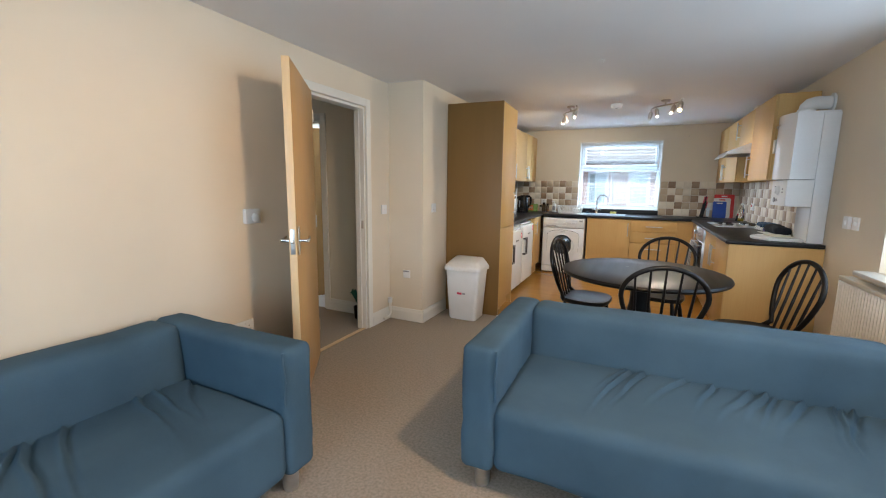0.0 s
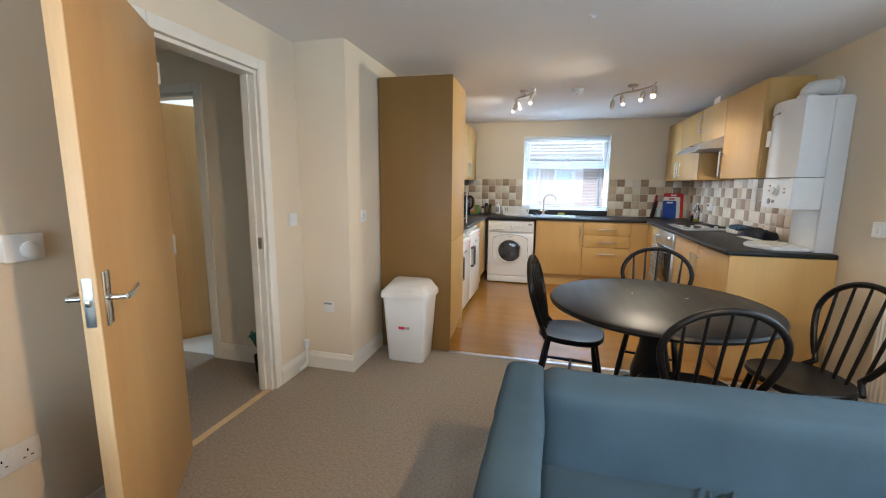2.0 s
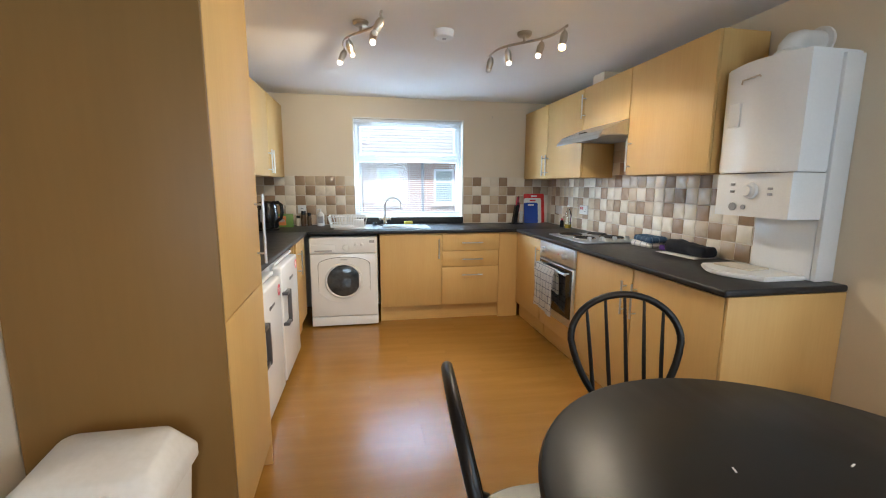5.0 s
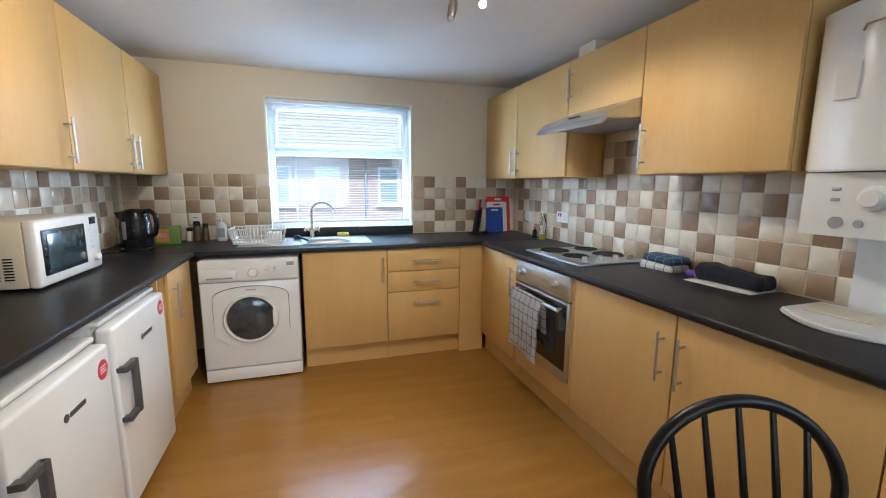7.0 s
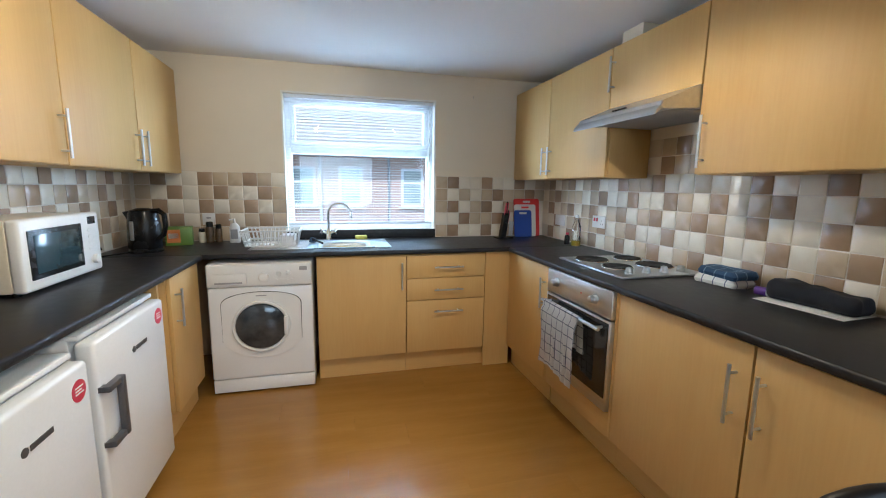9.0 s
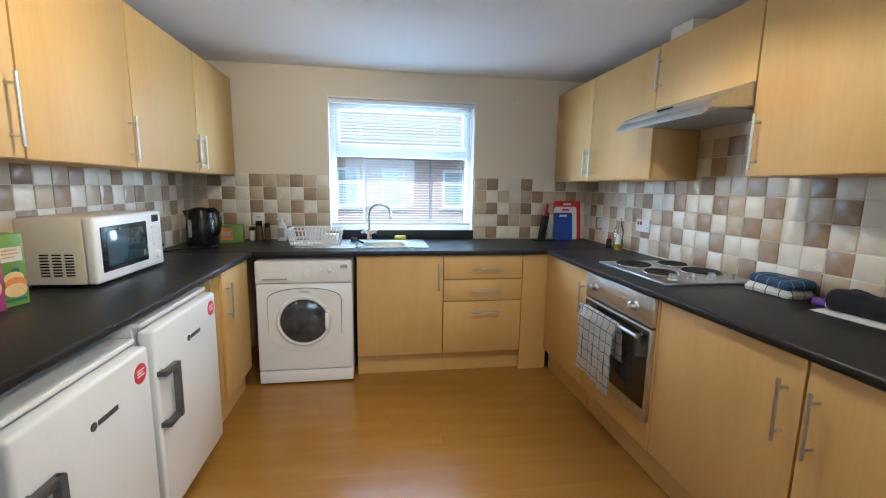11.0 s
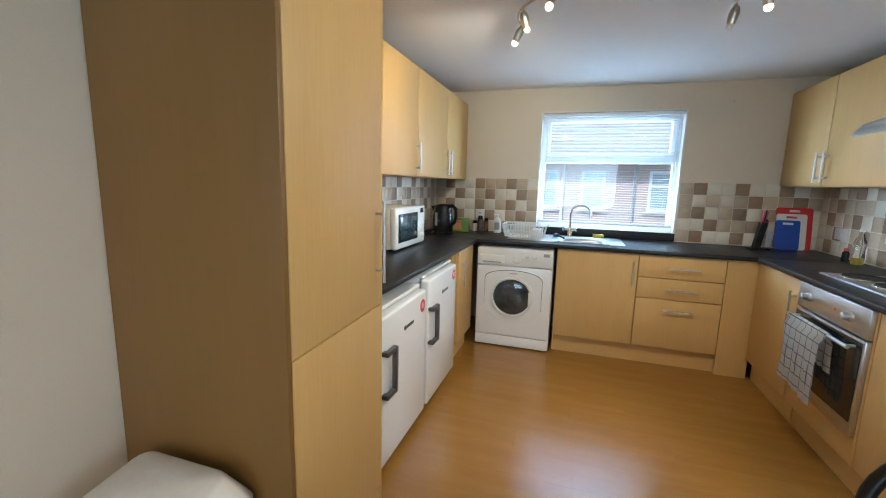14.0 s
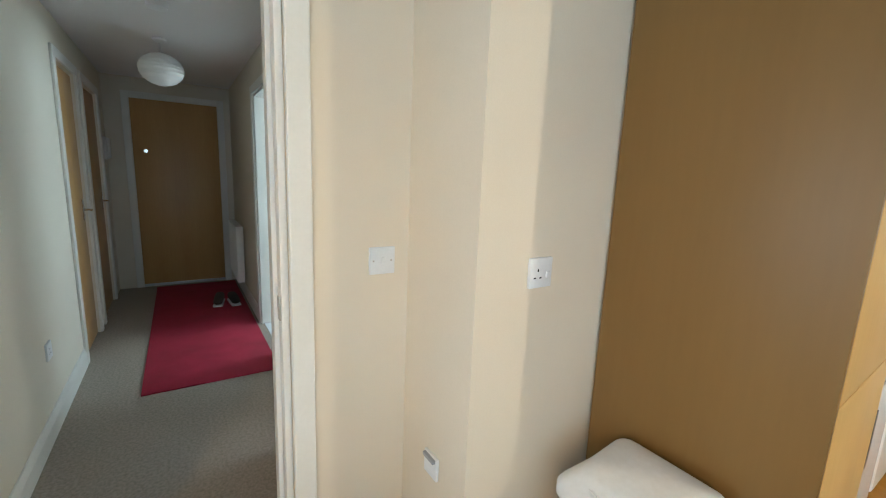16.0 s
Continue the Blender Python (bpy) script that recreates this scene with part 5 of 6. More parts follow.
plate("double_socket", pose(XL, 5.17, 0.42, 0, 0, 90), 0.146, 0.086, "white double wall socket", "socket", pins(-0.035) + pins(0.035) + [(-0.012, 0.026, 0.012, 0.016, M_PLASTIC, 0.003, "rocker"), (0.012, 0.026, 0.012, 0.016, M_PLASTIC, 0.003, "rocker")])
plate("wall_socket", pose(XBOX, 7.08, 1.10, 0, 0, 90), 0.086, 0.086, "white single wall socket above the bin", "socket", pins(-0.012) + [(0.026, -0.006, 0.014, 0.018, M_PLASTIC, 0.003, "rocker")])
plate("light_switch", pose(XL, 6.765, 1.087, 0, 0, 90), 0.086, 0.086, "white light switch beside the doorway", "light switch", [(0.0, 0.0, 0.012, 0.022, M_PLASTIC, 0.004, "rocker"), (-0.03, 0, 0.005, 0.005, M_NICKEL, 0.0008, "screw"), (0.03, 0, 0.005, 0.005, M_NICKEL, 0.0008, "screw")])
plate("phone_socket", pose(-0.50, YBOX, 0.465), 0.075, 0.075, "white phone socket low on the boxing", "socket", [(0.0, 0.028, 0.06, 0.012, M_GREYPLASTIC, 0.01, "cover_flap")])
plate("double_switch", pose(XR, 7.06, 1.10, 0, 0, -90), 0.086, 0.086, "white wall switch beside the window", "light switch", [(-0.012, 0, 0.012, 0.022, M_PLASTIC, 0.004, "rocker"), (0.012, 0, 0.012, 0.022, M_PLASTIC, 0.004, "rocker")])
plate("thermostat", pose(XR, 7.17, 1.10, 0, 0, -90), 0.075, 0.085, "small white wall thermostat", "thermostat", [(0, 0, 0.03, 0.03, M_PLASTIC, 0.008, "dial")], 0.022)
tsens = thing("wall_sensor", pose(XL, 5.27, 1.115, 0, 0, 90), "boxy white wall thermostat with a round dial", "thermostat")
part("case", B((-0.055, 0.055, -0.03, 0, -0.045, 0.045), bevel=0.005), M_PLASTIC, tsens)
bm = bmesh.new(); lathe(bm, [(0.028, 0.0), (0.027, 0.008), (0.02, 0.012), (0.005, 0.013)], 28, (0.012, -0.03, -0.008), "y"); part("dial", bm, M_PLASTIC, tsens)
plate("tile_socket", pose(XR - 0.009, 9.77, 1.10, 0, 0, -90), 0.146, 0.086, "white cooker switch and socket with red rockers", "socket", [(-0.045, 0.015, 0.016, 0.024, M_FOIL, 0.004, "red_rocker"), (-0.015, 0.015, 0.016, 0.024, M_FOIL, 0.004, "red_rocker")] + pins(0.04))
plate("tile_switch", pose(XR - 0.009, 10.30, 1.07, 0, 0, -90), 0.146, 0.086, "white blank switch plate on the tiles", "light switch", [(0, 0, 0.012, 0.022, M_PLASTIC, 0.004, "rocker")])
plate("fused_switch", pose(0.02, YB - 0.009, 1.07), 0.086, 0.086, "white fused switch on the tiles", "light switch", [(0.0, 0.01, 0.03, 0.012, M_GREYPLASTIC, 0.003, "fuse_holder")])
plate("wall_socket", pose(XK + 0.009, 9.93, 1.08, 0, 0, 90), 0.146, 0.086, "white socket with the kettle plugged in", "socket", pins(0.04))
plate("hall_socket", pose(-2.2, HY0, 0.42, 0, 0, 180), 0.086, 0.086, "white hall wall socket", "socket", pins(0))
stub = thing("pipe_stub", pose(-0.655, 6.80, 0), "short white-painted capped pipe at the skirting", "pipe")
stub.scale = (1.4, 1.4, 1.35)
bm = bmesh.new(); tube(bm, [(0.0, -0.08, 0.03), (0, -0.02, 0.03), (0, 0, 0.05), (0, 0, 0.15)], 0.009, n=10); part("pipe", bm, M_TRIM, stub)
bm = bmesh.new(); rod(bm, (0, 0, 0.13), (0, 0, 0.165), 0.015); part("cap", bm, M_PLASTIC, stub)
stop = thing("door_stop", pose(XL + 0.016, 5.36, 0.07, 0, 0, 90), "small dark rubber door stop on the skirting", "door stop")
bm = bmesh.new(); lathe(bm, [(0.016, 0.0), (0.014, 0.02), (0.017, 0.03), (0.008, 0.034)], 16, axis="y"); part("buffer", bm, M_BLACK, stop)
hook = thing("picture_hook", pose(2.087, YB, 2.08), "small metal hook in the kitchen wall", "hook")
bm = bmesh.new(); tube(bm, [(0, 0, 0.01), (0, -0.012, 0.008), (0, -0.014, -0.008), (0, -0.006, -0.012)], 0.003, n=8); part("hook", bm, M_NICKEL, hook)

# ---- hall things ----
shade = thing("pendant_lamp", pose(-3.3, 6.19, CEIL), "round white paper pendant shade in the hall, unlit", "ceiling light")
bm = bmesh.new(); lathe(bm, [(0.045, 0), (0.045, -0.015), (0.012, -0.03)], 20); part("ceiling_rose", bm, M_PLASTIC, shade)
bm = bmesh.new(); rod(bm, (0, 0, -0.02), (0, 0, -0.12), 0.004, n=8); part("flex", bm, M_PLASTIC, shade)
bm = bmesh.new()
lathe(bm, [(0.03, -0.10)] + [(0.14 * math.sin(a) + 0.004 * (i % 2), -0.21 + 0.11 * math.cos(a)) for i, a in enumerate(math.pi * (0.12 + 0.76 * k / 22) for k in range(23))] + [(0.03, -0.32)], 36)
part("shade", bm, M_SHADE, shade, "ribbed white paper globe")
rug = tagged(part("hall_rug", B((HX + 0.1, -2.35, 5.98, 6.76, 0.001, 0.012), bevel=0.004), M_RUG), "deep red runner rug on the hall carpet", "rug")
for i, (x, y, a) in enumerate(((-4.05, 6.52, 80), (-4.02, 6.65, 95))):
    sh = thing("shoe", pose(x, y, 0.012, 0, 0, a), "dark suede shoe standing by the hall radiator", "shoe", "shoes in the hall")
    bm = bmesh.new(); soft(bm, -0.045, 0.045, -0.13, 0.13, 0.0, 0.022, 0.01, 0.03); part("sole", bm, M_PLASTIC, sh, "pale rubber sole")
    bm = bmesh.new(); soft(bm, -0.042, 0.042, -0.125, 0.127, 0.02, 0.095, 0.032, 0.02, lambda p, n: Vector((0, 0, -0.035 * max(0, -p.y - 0.0) / 0.13 if p.z > 0.05 else 0))); part("upper", bm, M_SHOE, sh)
icom = thing("entry_phone", pose(-4.86, HY0 + 0.001, 1.5, 0, 0, 180), "white entry phone on the hall wall", "entry phone")
part("body", B((-0.045, 0.045, -0.03, 0, -0.11, 0.11), bevel=0.008), M_PLASTIC, icom); part("handset", B((-0.04, 0.0, -0.06, -0.028, -0.10, 0.10), bevel=0.012), M_PLASTIC, icom)
hd = thing("hall_smoke_alarm", pose(-2.5, 6.2, CEIL), "round white hall smoke alarm", "smoke alarm")
bm = bmesh.new(); lathe(bm, [(0.055, 0), (0.052, -0.03), (0.03, -0.038)], 28); part("case", bm, M_PLASTIC, hd)
plant = thing("small_plant", pose(-0.95, 6.70, 0), "small green potted plant beside the hall doorway", "plant")
bm = bmesh.new(); lathe(bm, [(0.05, 0), (0.06, 0.12), (0.055, 0.12), (0.05, 0.105)], 20); part("pot", bm, M_BLACK, plant)
bm = bmesh.new()
for k in range(16):
    a, l = k * 2.4, 0.12 + 0.05 * ((k * 7) % 5) / 5
    tube(bm, [(0, 0, 0.10), (math.cos(a) * l * 0.3, math.sin(a) * l * 0.3, 0.22), (math.cos(a) * l * 0.5, math.sin(a) * l * 0.5, 0.27 + 0.02 * (k % 3)), (math.cos(a) * l * 0.62, math.sin(a) * l * 0.62, 0.25)], [0.003, 0.010, 0.008, 0.001], n=6, flat=0.25)
part("leaves", bm, M_LEAF, plant)

# ---- small kitchen things ----
T = TOP + 0.0005
sink = thing("sink", pose((SX0 + SX1) / 2, (SY0 + SY1) / 2, TOP), "stainless single-bowl sink with drainer", "sink")
bm = bmesh.new()
def bowl(levels):
    rs = [[bm.verts.new((x, y, z)) for x, y in rrect(w, d, r)] for w, d, r, z in levels]
    k = len(rs[0])
    for i in range(len(rs) - 1):
        for j in range(k):
            bm.faces.new((rs[i][j], rs[i][(j + 1) % k], rs[i + 1][(j + 1) % k], rs[i + 1][j]))
    bm.faces.new(rs[-1])
bowl([(0.215, 0.185, 0.06, 0.004), (0.20, 0.17, 0.07, 0.006), (0.185, 0.155, 0.07, -0.004), (0.175, 0.145, 0.07, -0.03), (0.168, 0.138, 0.07, -0.15), (0.13, 0.10, 0.06, -0.165), (0.02, 0.02, 0.015, -0.168)])
part("bowl", bm, M_STEEL, sink)
part("rim", B((-0.215, 0.215, 0.172, 0.245, 0.001, 0.006), (0.205, 0.32, -0.20, 0.245, 0.001, 0.006), bevel=0.002), M_STEEL, sink)
dr = part("drainer", B((-0.62, -0.205, -0.20, 0.245, 0.001, 0.006), bevel=0.002), M_STEEL, sink, "ribbed steel drainer")
for i in range(9):
    part("rib", B((-0.60, -0.25, -0.16 + i * 0.04, -0.145 + i * 0.04, 0.006, 0.010), bevel=0.0018), M_STEEL, dr)
tap = thing("mixer_tap", pose(0.885, 10.515, TOP + 0.006), "chrome swan-neck mixer tap with two cross handles", "tap")
bm = bmesh.new(); lathe(bm, [(0.026, 0), (0.026, 0.01), (0.02, 0.02), (0.019, 0.07), (0.013, 0.085)], 24); part("base", bm, M_CHROME, tap)
bm = bmesh.new()
neck = [(0, 0, 0.07), (0, 0, 0.20)] + [(0.085 - 0.085 * math.cos(a), -0.03 * (1 - math.cos(a)), 0.20 + 0.085 * math.sin(a)) for a in (math.pi * k / 14 for k in range(15))] + [(0.172, -0.06, 0.17)]
tube(bm, neck, 0.0105, n=14); part("spout", bm, M_CHROME, tap, "tall curved chrome spout")
for sx in (-1, 1):
    bm = bmesh.new(); rod(bm, (0, 0, 0.05), (sx * 0.045, -0.01, 0.066), 0.013)
    for k in range(4):
        a = k * math.pi / 2 + 0.4
        rod(bm, (sx * 0.05, -0.01, 0.068), (sx * 0.055 + 0.006 * math.cos(a), -0.01 + 0.026 * math.cos(a), 0.07 + 0.026 * math.sin(a)), 0.006, n=8)
    part("cross_handle", bm, M_CHROME, tap, "chrome cross handle")

rack = thing("dish_rack", pose(0.51, 10.27, TOP + 0.0105), "white plastic dish drainer basket", "dish rack")
bm = bmesh.new()
w, d, h = 0.185, 0.125, 0.105
for z, g in ((0.004, 0.86), (0.03, 0.9), (h, 1.0)):
    for sx, sy in ((1, 0), (-1, 0), (0, 1), (0, -1)):
        if sx:
            box(bm, sx * w * g - 0.004, sx * w * g + 0.004, -d * g, d * g, z - 0.004, z + 0.006)
        else:
            box(bm, -w * g, w * g, sy * d * g - 0.004, sy * d * g + 0.004, z - 0.004, z + 0.006)
part("rim_frame", bm, M_PLASTIC, rack, "", False)
for i in range(15):
    x = -w + 2 * w * i / 14
    for sy in (-1, 1):
        bm = bmesh.new(); tube(bm, [(x * 0.87, sy * d * 0.87, 0.004), (x, sy * d, h)], 0.0042, n=6); part("bar", bm, M_PLASTIC, rack, "", False)
for i in range(9):
    y = -d + 2 * d * i / 8
    for sx in (-1, 1):
        bm = bmesh.new(); tube(bm, [(sx * w * 0.87, y * 0.87, 0.004), (sx * w, y, h)], 0.0042, n=6); part("bar", bm, M_PLASTIC, rack, "", False)
part("floor_panel", B((-w * 0.86, w * 0.86, -d * 0.86, d * 0.86, 0.0, 0.006)), M_PLASTIC, rack)
part("cutlery_box", B((0.06, 0.155, -0.115, 0.03, 0.006, 0.075), bevel=0.004), M_PLASTIC, rack, "white cutlery compartment")
sponge = tagged(part("sponge", B((-0.045, 0.045, -0.03, 0.03, 0, 0.03), bevel=0.006), M_YELLOW), "yellow washing-up sponge behind the sink", "sponge")
sponge.matrix_world = pose(1.135, 10.52, TOP + 0.0065, 0, 0, 6)
brush = thing("dish_brush", pose(0.80, 10.30, TOP + 0.012, 0, 0, 115), "dark plastic dish brush lying by the tap", "brush")
bm = bmesh.new(); tube(bm, [(-0.11, 0, 0.01), (0, 0, 0.016), (0.05, 0, 0.02)], [0.008, 0.007, 0.014], n=10); part("handle", bm, M_BLACK, brush)
bm = bmesh.new(); rod(bm, (0.065, 0, -0.002), (0.065, 0, 0.03), 0.026, 0.02); part("bristles", bm, M_NAVY, brush, "dark blue bristles")

mw = thing("microwave", pose(-0.19, 9.265, T, 0, 0, 90), "aged white microwave with a dark glass door", "microwave")
part("case", B((-0.265, 0.265, 0.02, 0.262, 0.014, 0.285), bevel=0.008), M_CREAMPLASTIC, mw, "cream painted steel case")
fr = part("front", B((-0.265, 0.265, -0.02, 0.022, 0.012, 0.288), bevel=0.012, seg=3), M_PLASTIC, mw)
part("door_window", B((-0.225, 0.115, -0.0235, -0.018, 0.055, 0.245), bevel=0.004), M_BLACK, fr, "black door border")
part("door_glass", B((-0.195, 0.09, -0.0255, -0.023, 0.075, 0.225), bevel=0.002), M_MWGLASS, fr, "dark tinted door glass")
part("display", B((0.17, 0.23, -0.0225, -0.018, 0.235, 0.27), bevel=0.002), M_BLACKGLASS, fr, "small dark display")
for i in range(4):
    part("button", B((0.165, 0.235, -0.0225, -0.018, 0.20 - i * 0.028, 0.215 - i * 0.028), bevel=0.002), M_PLASTIC, fr)
bm = bmesh.new(); lathe(bm, [(0.022, 0), (0.02, 0.016), (0.014, 0.02)], 20, (0.20, -0.02, 0.07), "y"); part("dial", bm, M_PLASTIC, fr)
for j in range(3):
    for i in range(8):
        part("vent_slot", B((-0.2662, -0.2645, 0.06 + j * 0.045, 0.092 + j * 0.045, 0.05 + i * 0.012, 0.056 + i * 0.012)), M_BLACK, mw, "", False)
for sx in (-1, 1):
    for y in (0.03, 0.23):
        bm = bmesh.new(); rod(bm, (sx * 0.23, y, 0), (sx * 0.23, y, 0.015), 0.014); part("foot", bm, M_BLACK, mw)

kettle = thing("kettle", pose(-0.215, 10.13, T, 0, 0, -25), "black cordless jug kettle on its base", "kettle")
kettle.scale = (1.15, 1.15, 1.15)
bm = bmesh.new(); lathe(bm, [(0.08, 0), (0.082, 0.012), (0.075, 0.02), (0.02, 0.022)], 32); part("base", bm, M_BLACK, kettle)
bm = bmesh.new(); lathe(bm, [(0.075, 0.022), (0.08, 0.03), (0.079, 0.12), (0.07, 0.205), (0.062, 0.225), (0.03, 0.236), (0.01, 0.238)], 36); body = part("jug", bm, M_BLACK, kettle)
bm = bmesh.new(); prism(bm, [(-0.105, 0.215), (-0.06, 0.222), (-0.06, 0.15)], -0.028, 0.028, "xz"); part("spout", bm, M_BLACK, kettle)
bm = bmesh.new(); tube(bm, [(0.055, 0, 0.222), (0.10, 0, 0.226), (0.13, 0, 0.205), (0.135, 0, 0.15), (0.122, 0, 0.10), (0.085, 0, 0.075)], [0.012, 0.013, 0.013, 0.012, 0.011, 0.01], n=12, flat=1.3); part("handle", bm, M_BLACK, kettle)
part("water_gauge", B((-0.012, 0.012, -0.081, -0.074, 0.07, 0.17), bevel=0.003), M_GREYPLASTIC, kettle, "grey water level window")
lead = thing("kettle_lead", pose(XK + 0.02, 9.95, T), "black plug and cable of the kettle", "cable")
part("plug", B((0.0, 0.04, -0.025, 0.025, 0.155, 0.205), bevel=0.008), M_BLACK, lead)
bm = bmesh.new(); tube(bm, [(0.03, 0, 0.155), (0.035, 0.01, 0.10), (0.05, 0.04, 0.04), (0.04, 0.0, 0.006), (0.07, -0.03, 0.005), (0.11, 0.04, 0.005), (0.16, 0.12, 0.005)], 0.004, n=8); part("flex", bm, M_BLACK, lead)


def carton(x, y, a, w, d, h, material, label, bands, ovals=()):
    c = thing("food_carton", pose(x, y, T, 0, 0, a), label, "carton", "food packets on the worktop")
    part("box", B((-w / 2, w / 2, -d / 2, d / 2, 0, h), bevel=0.0015), material, c)
    for x0, x1, z0, z1, mt in bands:
        part("printed_panel", B((x0, x1, -d / 2 - 0.0012, -d / 2 + 0.0005, z0, z1)), mt, c)
    for cx, cz, rx, rz, mt in ovals:
        bm = bmesh.new(); prism(bm, [(cx + rx * math.cos(k * math.tau / 28), cz + rz * math.sin(k * math.tau / 28)) for k in range(28)], -d / 2 - 0.0022 - rx * 0.02, -d / 2 + 0.0004, "xz")
        part("printed_picture", bm, mt, c, "round printed picture")
    return c


carton(-0.31, 8.765, 76, 0.085, 0.06, 0.25, M_GREENBOX, "green food carton with a printed picture of flatbreads", [(-0.034, 0.034, 0.155, 0.205, M_CREAMPLASTIC), (-0.034, 0.034, 0.016, 0.026, M_LEAF), (-0.028, 0.022, 0.192, 0.197, M_ORANGE), (-0.028, 0.026, 0.18, 0.185, M_ORANGE), (-0.028, 0.012, 0.168, 0.173, M_ORANGE)],
       [(0.002, 0.055, 0.036, 0.024, M_FLATBREAD), (0.004, 0.078, 0.034, 0.022, M_ORANGE), (0.0, 0.098, 0.031, 0.022, M_FLATBREAD), (0.006, 0.104, 0.016, 0.012, M_FOIL), (-0.012, 0.112, 0.012, 0.008, M_LEAF), (0.008, 0.122, 0.012, 0.01, M_LEAF)])
carton(-0.30, 8.668, 78, 0.08, 0.05, 0.235, M_MAGENTA, "magenta printed food carton beside the green one", [(-0.03, 0.03, 0.15, 0.19, M_CREAMPLASTIC)], [(0.0, 0.08, 0.03, 0.035, M_FLATBREAD)])
carton(-0.12, 10.42, 8, 0.16, 0.07, 0.13, M_GREENBOX, "red and green tea packet behind the kettle", [(-0.07, 0.01, 0.02, 0.11, M_ORANGE), (-0.06, 0.0, 0.05, 0.085, M_PAPER)])
for x, y, r, h, mt, lb in ((0.045, 10.52, 0.026, 0.15, M_SPICE, "dark spice jar with a dark lid"), (0.10, 10.54, 0.022, 0.13, M_SPICE, "slim dark spice jar with a dark lid"), (-0.01, 10.53, 0.022, 0.10, M_CREAMPLASTIC, "pale spice jar with a dark lid")):
    j = thing("spice_jar", pose(x, y, T), lb, "jar", "jars on the worktop")
    bm = bmesh.new(); lathe(bm, [(r * 0.95, 0), (r, 0.006), (r, h * 0.72), (r * 0.8, h * 0.78)], 20); part("glass", bm, mt, j)
    bm = bmesh.new(); lathe(bm, [(r * 0.88, h * 0.77), (r * 0.88, h), (r * 0.7, h + 0.003)], 20); part("lid", bm, M_BLACK, j, "dark screw lid")
bt = thing("soap_bottle", pose(0.22, 10.49, T), "white washing-up bottle with a pump", "bottle")
bm = bmesh.new(); lathe(bm, [(0.034, 0), (0.037, 0.01), (0.036, 0.11), (0.024, 0.135), (0.012, 0.145)], 24, sy=0.7); part("body", bm, M_PLASTIC, bt)
bm = bmesh.new(); rod(bm, (0, 0, 0.14), (0, 0, 0.175), 0.008); rod(bm, (0.006, 0, 0.172), (-0.035, 0, 0.168), 0.006); part("pump", bm, M_PLASTIC, bt)
part("printed_label", B((-0.024, 0.024, -0.0275, -0.02, 0.03, 0.10), bevel=0.002), M_GREYPLASTIC, bt, "faded blue-grey label")

kb = thing("knife_block", pose(2.33, 10.46, T), "black knife stand holding red-handled knives", "knife block")
part("stand", B((-0.07, 0.075, -0.05, 0.05, 0, 0.012), bevel=0.004), M_BLACK, kb)
bm = bmesh.new(); prism(bm, [(-0.03, 0.01), (0.012, 0.01), (0.04, 0.21), (0.0, 0.215)], -0.03, 0.03, "xz"); part("block", bm, M_BLACK, kb)
for i in range(5):
    x0 = 0.0 + (i % 3) * 0.016 + (0.02 if i > 2 else 0)
    z0 = 0.20 - (0.07 if i > 2 else 0)
    y = -0.02 + 0.018 * (i % 3)
    bm = bmesh.new(); tube(bm, [(x0, y, z0), (x0 + 0.008, y, z0 + 0.05), (x0 + 0.014, y, z0 + 0.10 + 0.01 * (i % 2))], [0.009, 0.011, 0.009], n=8, flat=0.6)
    part("knife_handle", bm, M_FOIL if i % 2 == 0 else M_BLACK, kb, "dark red knife handle" if i % 2 == 0 else "black knife handle")
bm = bmesh.new()
for i in range(2):
    prism(bm, [(0.045 + i * 0.02, 0.02), (0.062 + i * 0.02, 0.02), (0.068 + i * 0.02, 0.14), (0.05 + i * 0.02, 0.15)], -0.012, -0.010, "xz")
part("blade", bm, M_STEEL, kb, "bare steel blades")


def board(x, y, w, h, material, label, tilt):
    b = thing("chopping_board", pose(x, y, T, tilt, 0, 0), label, "chopping board", "chopping boards against the tiles")
    bm = bmesh.new()
    out = [(px, pz + h / 2) for px, pz in rrect(w / 2, h / 2, 0.018)]
    prism(bm, out, -0.004, 0.004, "xz")
    part("board", bm, material, b)
    part("grip_slot", B((-0.035, 0.035, -0.0052, -0.0035, h - 0.035, h - 0.018), bevel=0.0006), M_PAPER if material is not M_PAPER else M_RED, b)


board(2.60, 10.555, 0.245, 0.335, M_RED, "large red plastic chopping board leaning on the tiles", -8)
board(2.575, 10.535, 0.205, 0.285, M_PAPER, "white plastic chopping board leaning on the red one", -8)
board(2.545, 10.515, 0.165, 0.235, M_BLUE, "small blue plastic chopping board leaning in front", -8)
oil = thing("oil_bottle", pose(2.70, 9.93, T), "clear bottle with a little yellow oil", "bottle")
bm = bmesh.new(); lathe(bm, [(0.030, 0), (0.033, 0.01), (0.033, 0.05), (0.029, 0.09), (0.033, 0.12), (0.031, 0.15), (0.014, 0.19), (0.012, 0.215)], 24); g = part("glass", bm, M_CLEAR, oil); g.visible_shadow = False
bm = bmesh.new(); lathe(bm, [(0.028, 0.003), (0.030, 0.01), (0.030, 0.04), (0.01, 0.041)], 24); part("oil", bm, M_OIL, oil, "shallow yellow oil")
bm = bmesh.new(); lathe(bm, [(0.014, 0.213), (0.014, 0.232), (0.01, 0.234)], 16); part("cap", bm, M_PLASTIC, oil)
j = thing("spice_jar", pose(2.68, 10.02, T), "small dark sauce bottle beside the oil", "jar", "jars on the worktop")
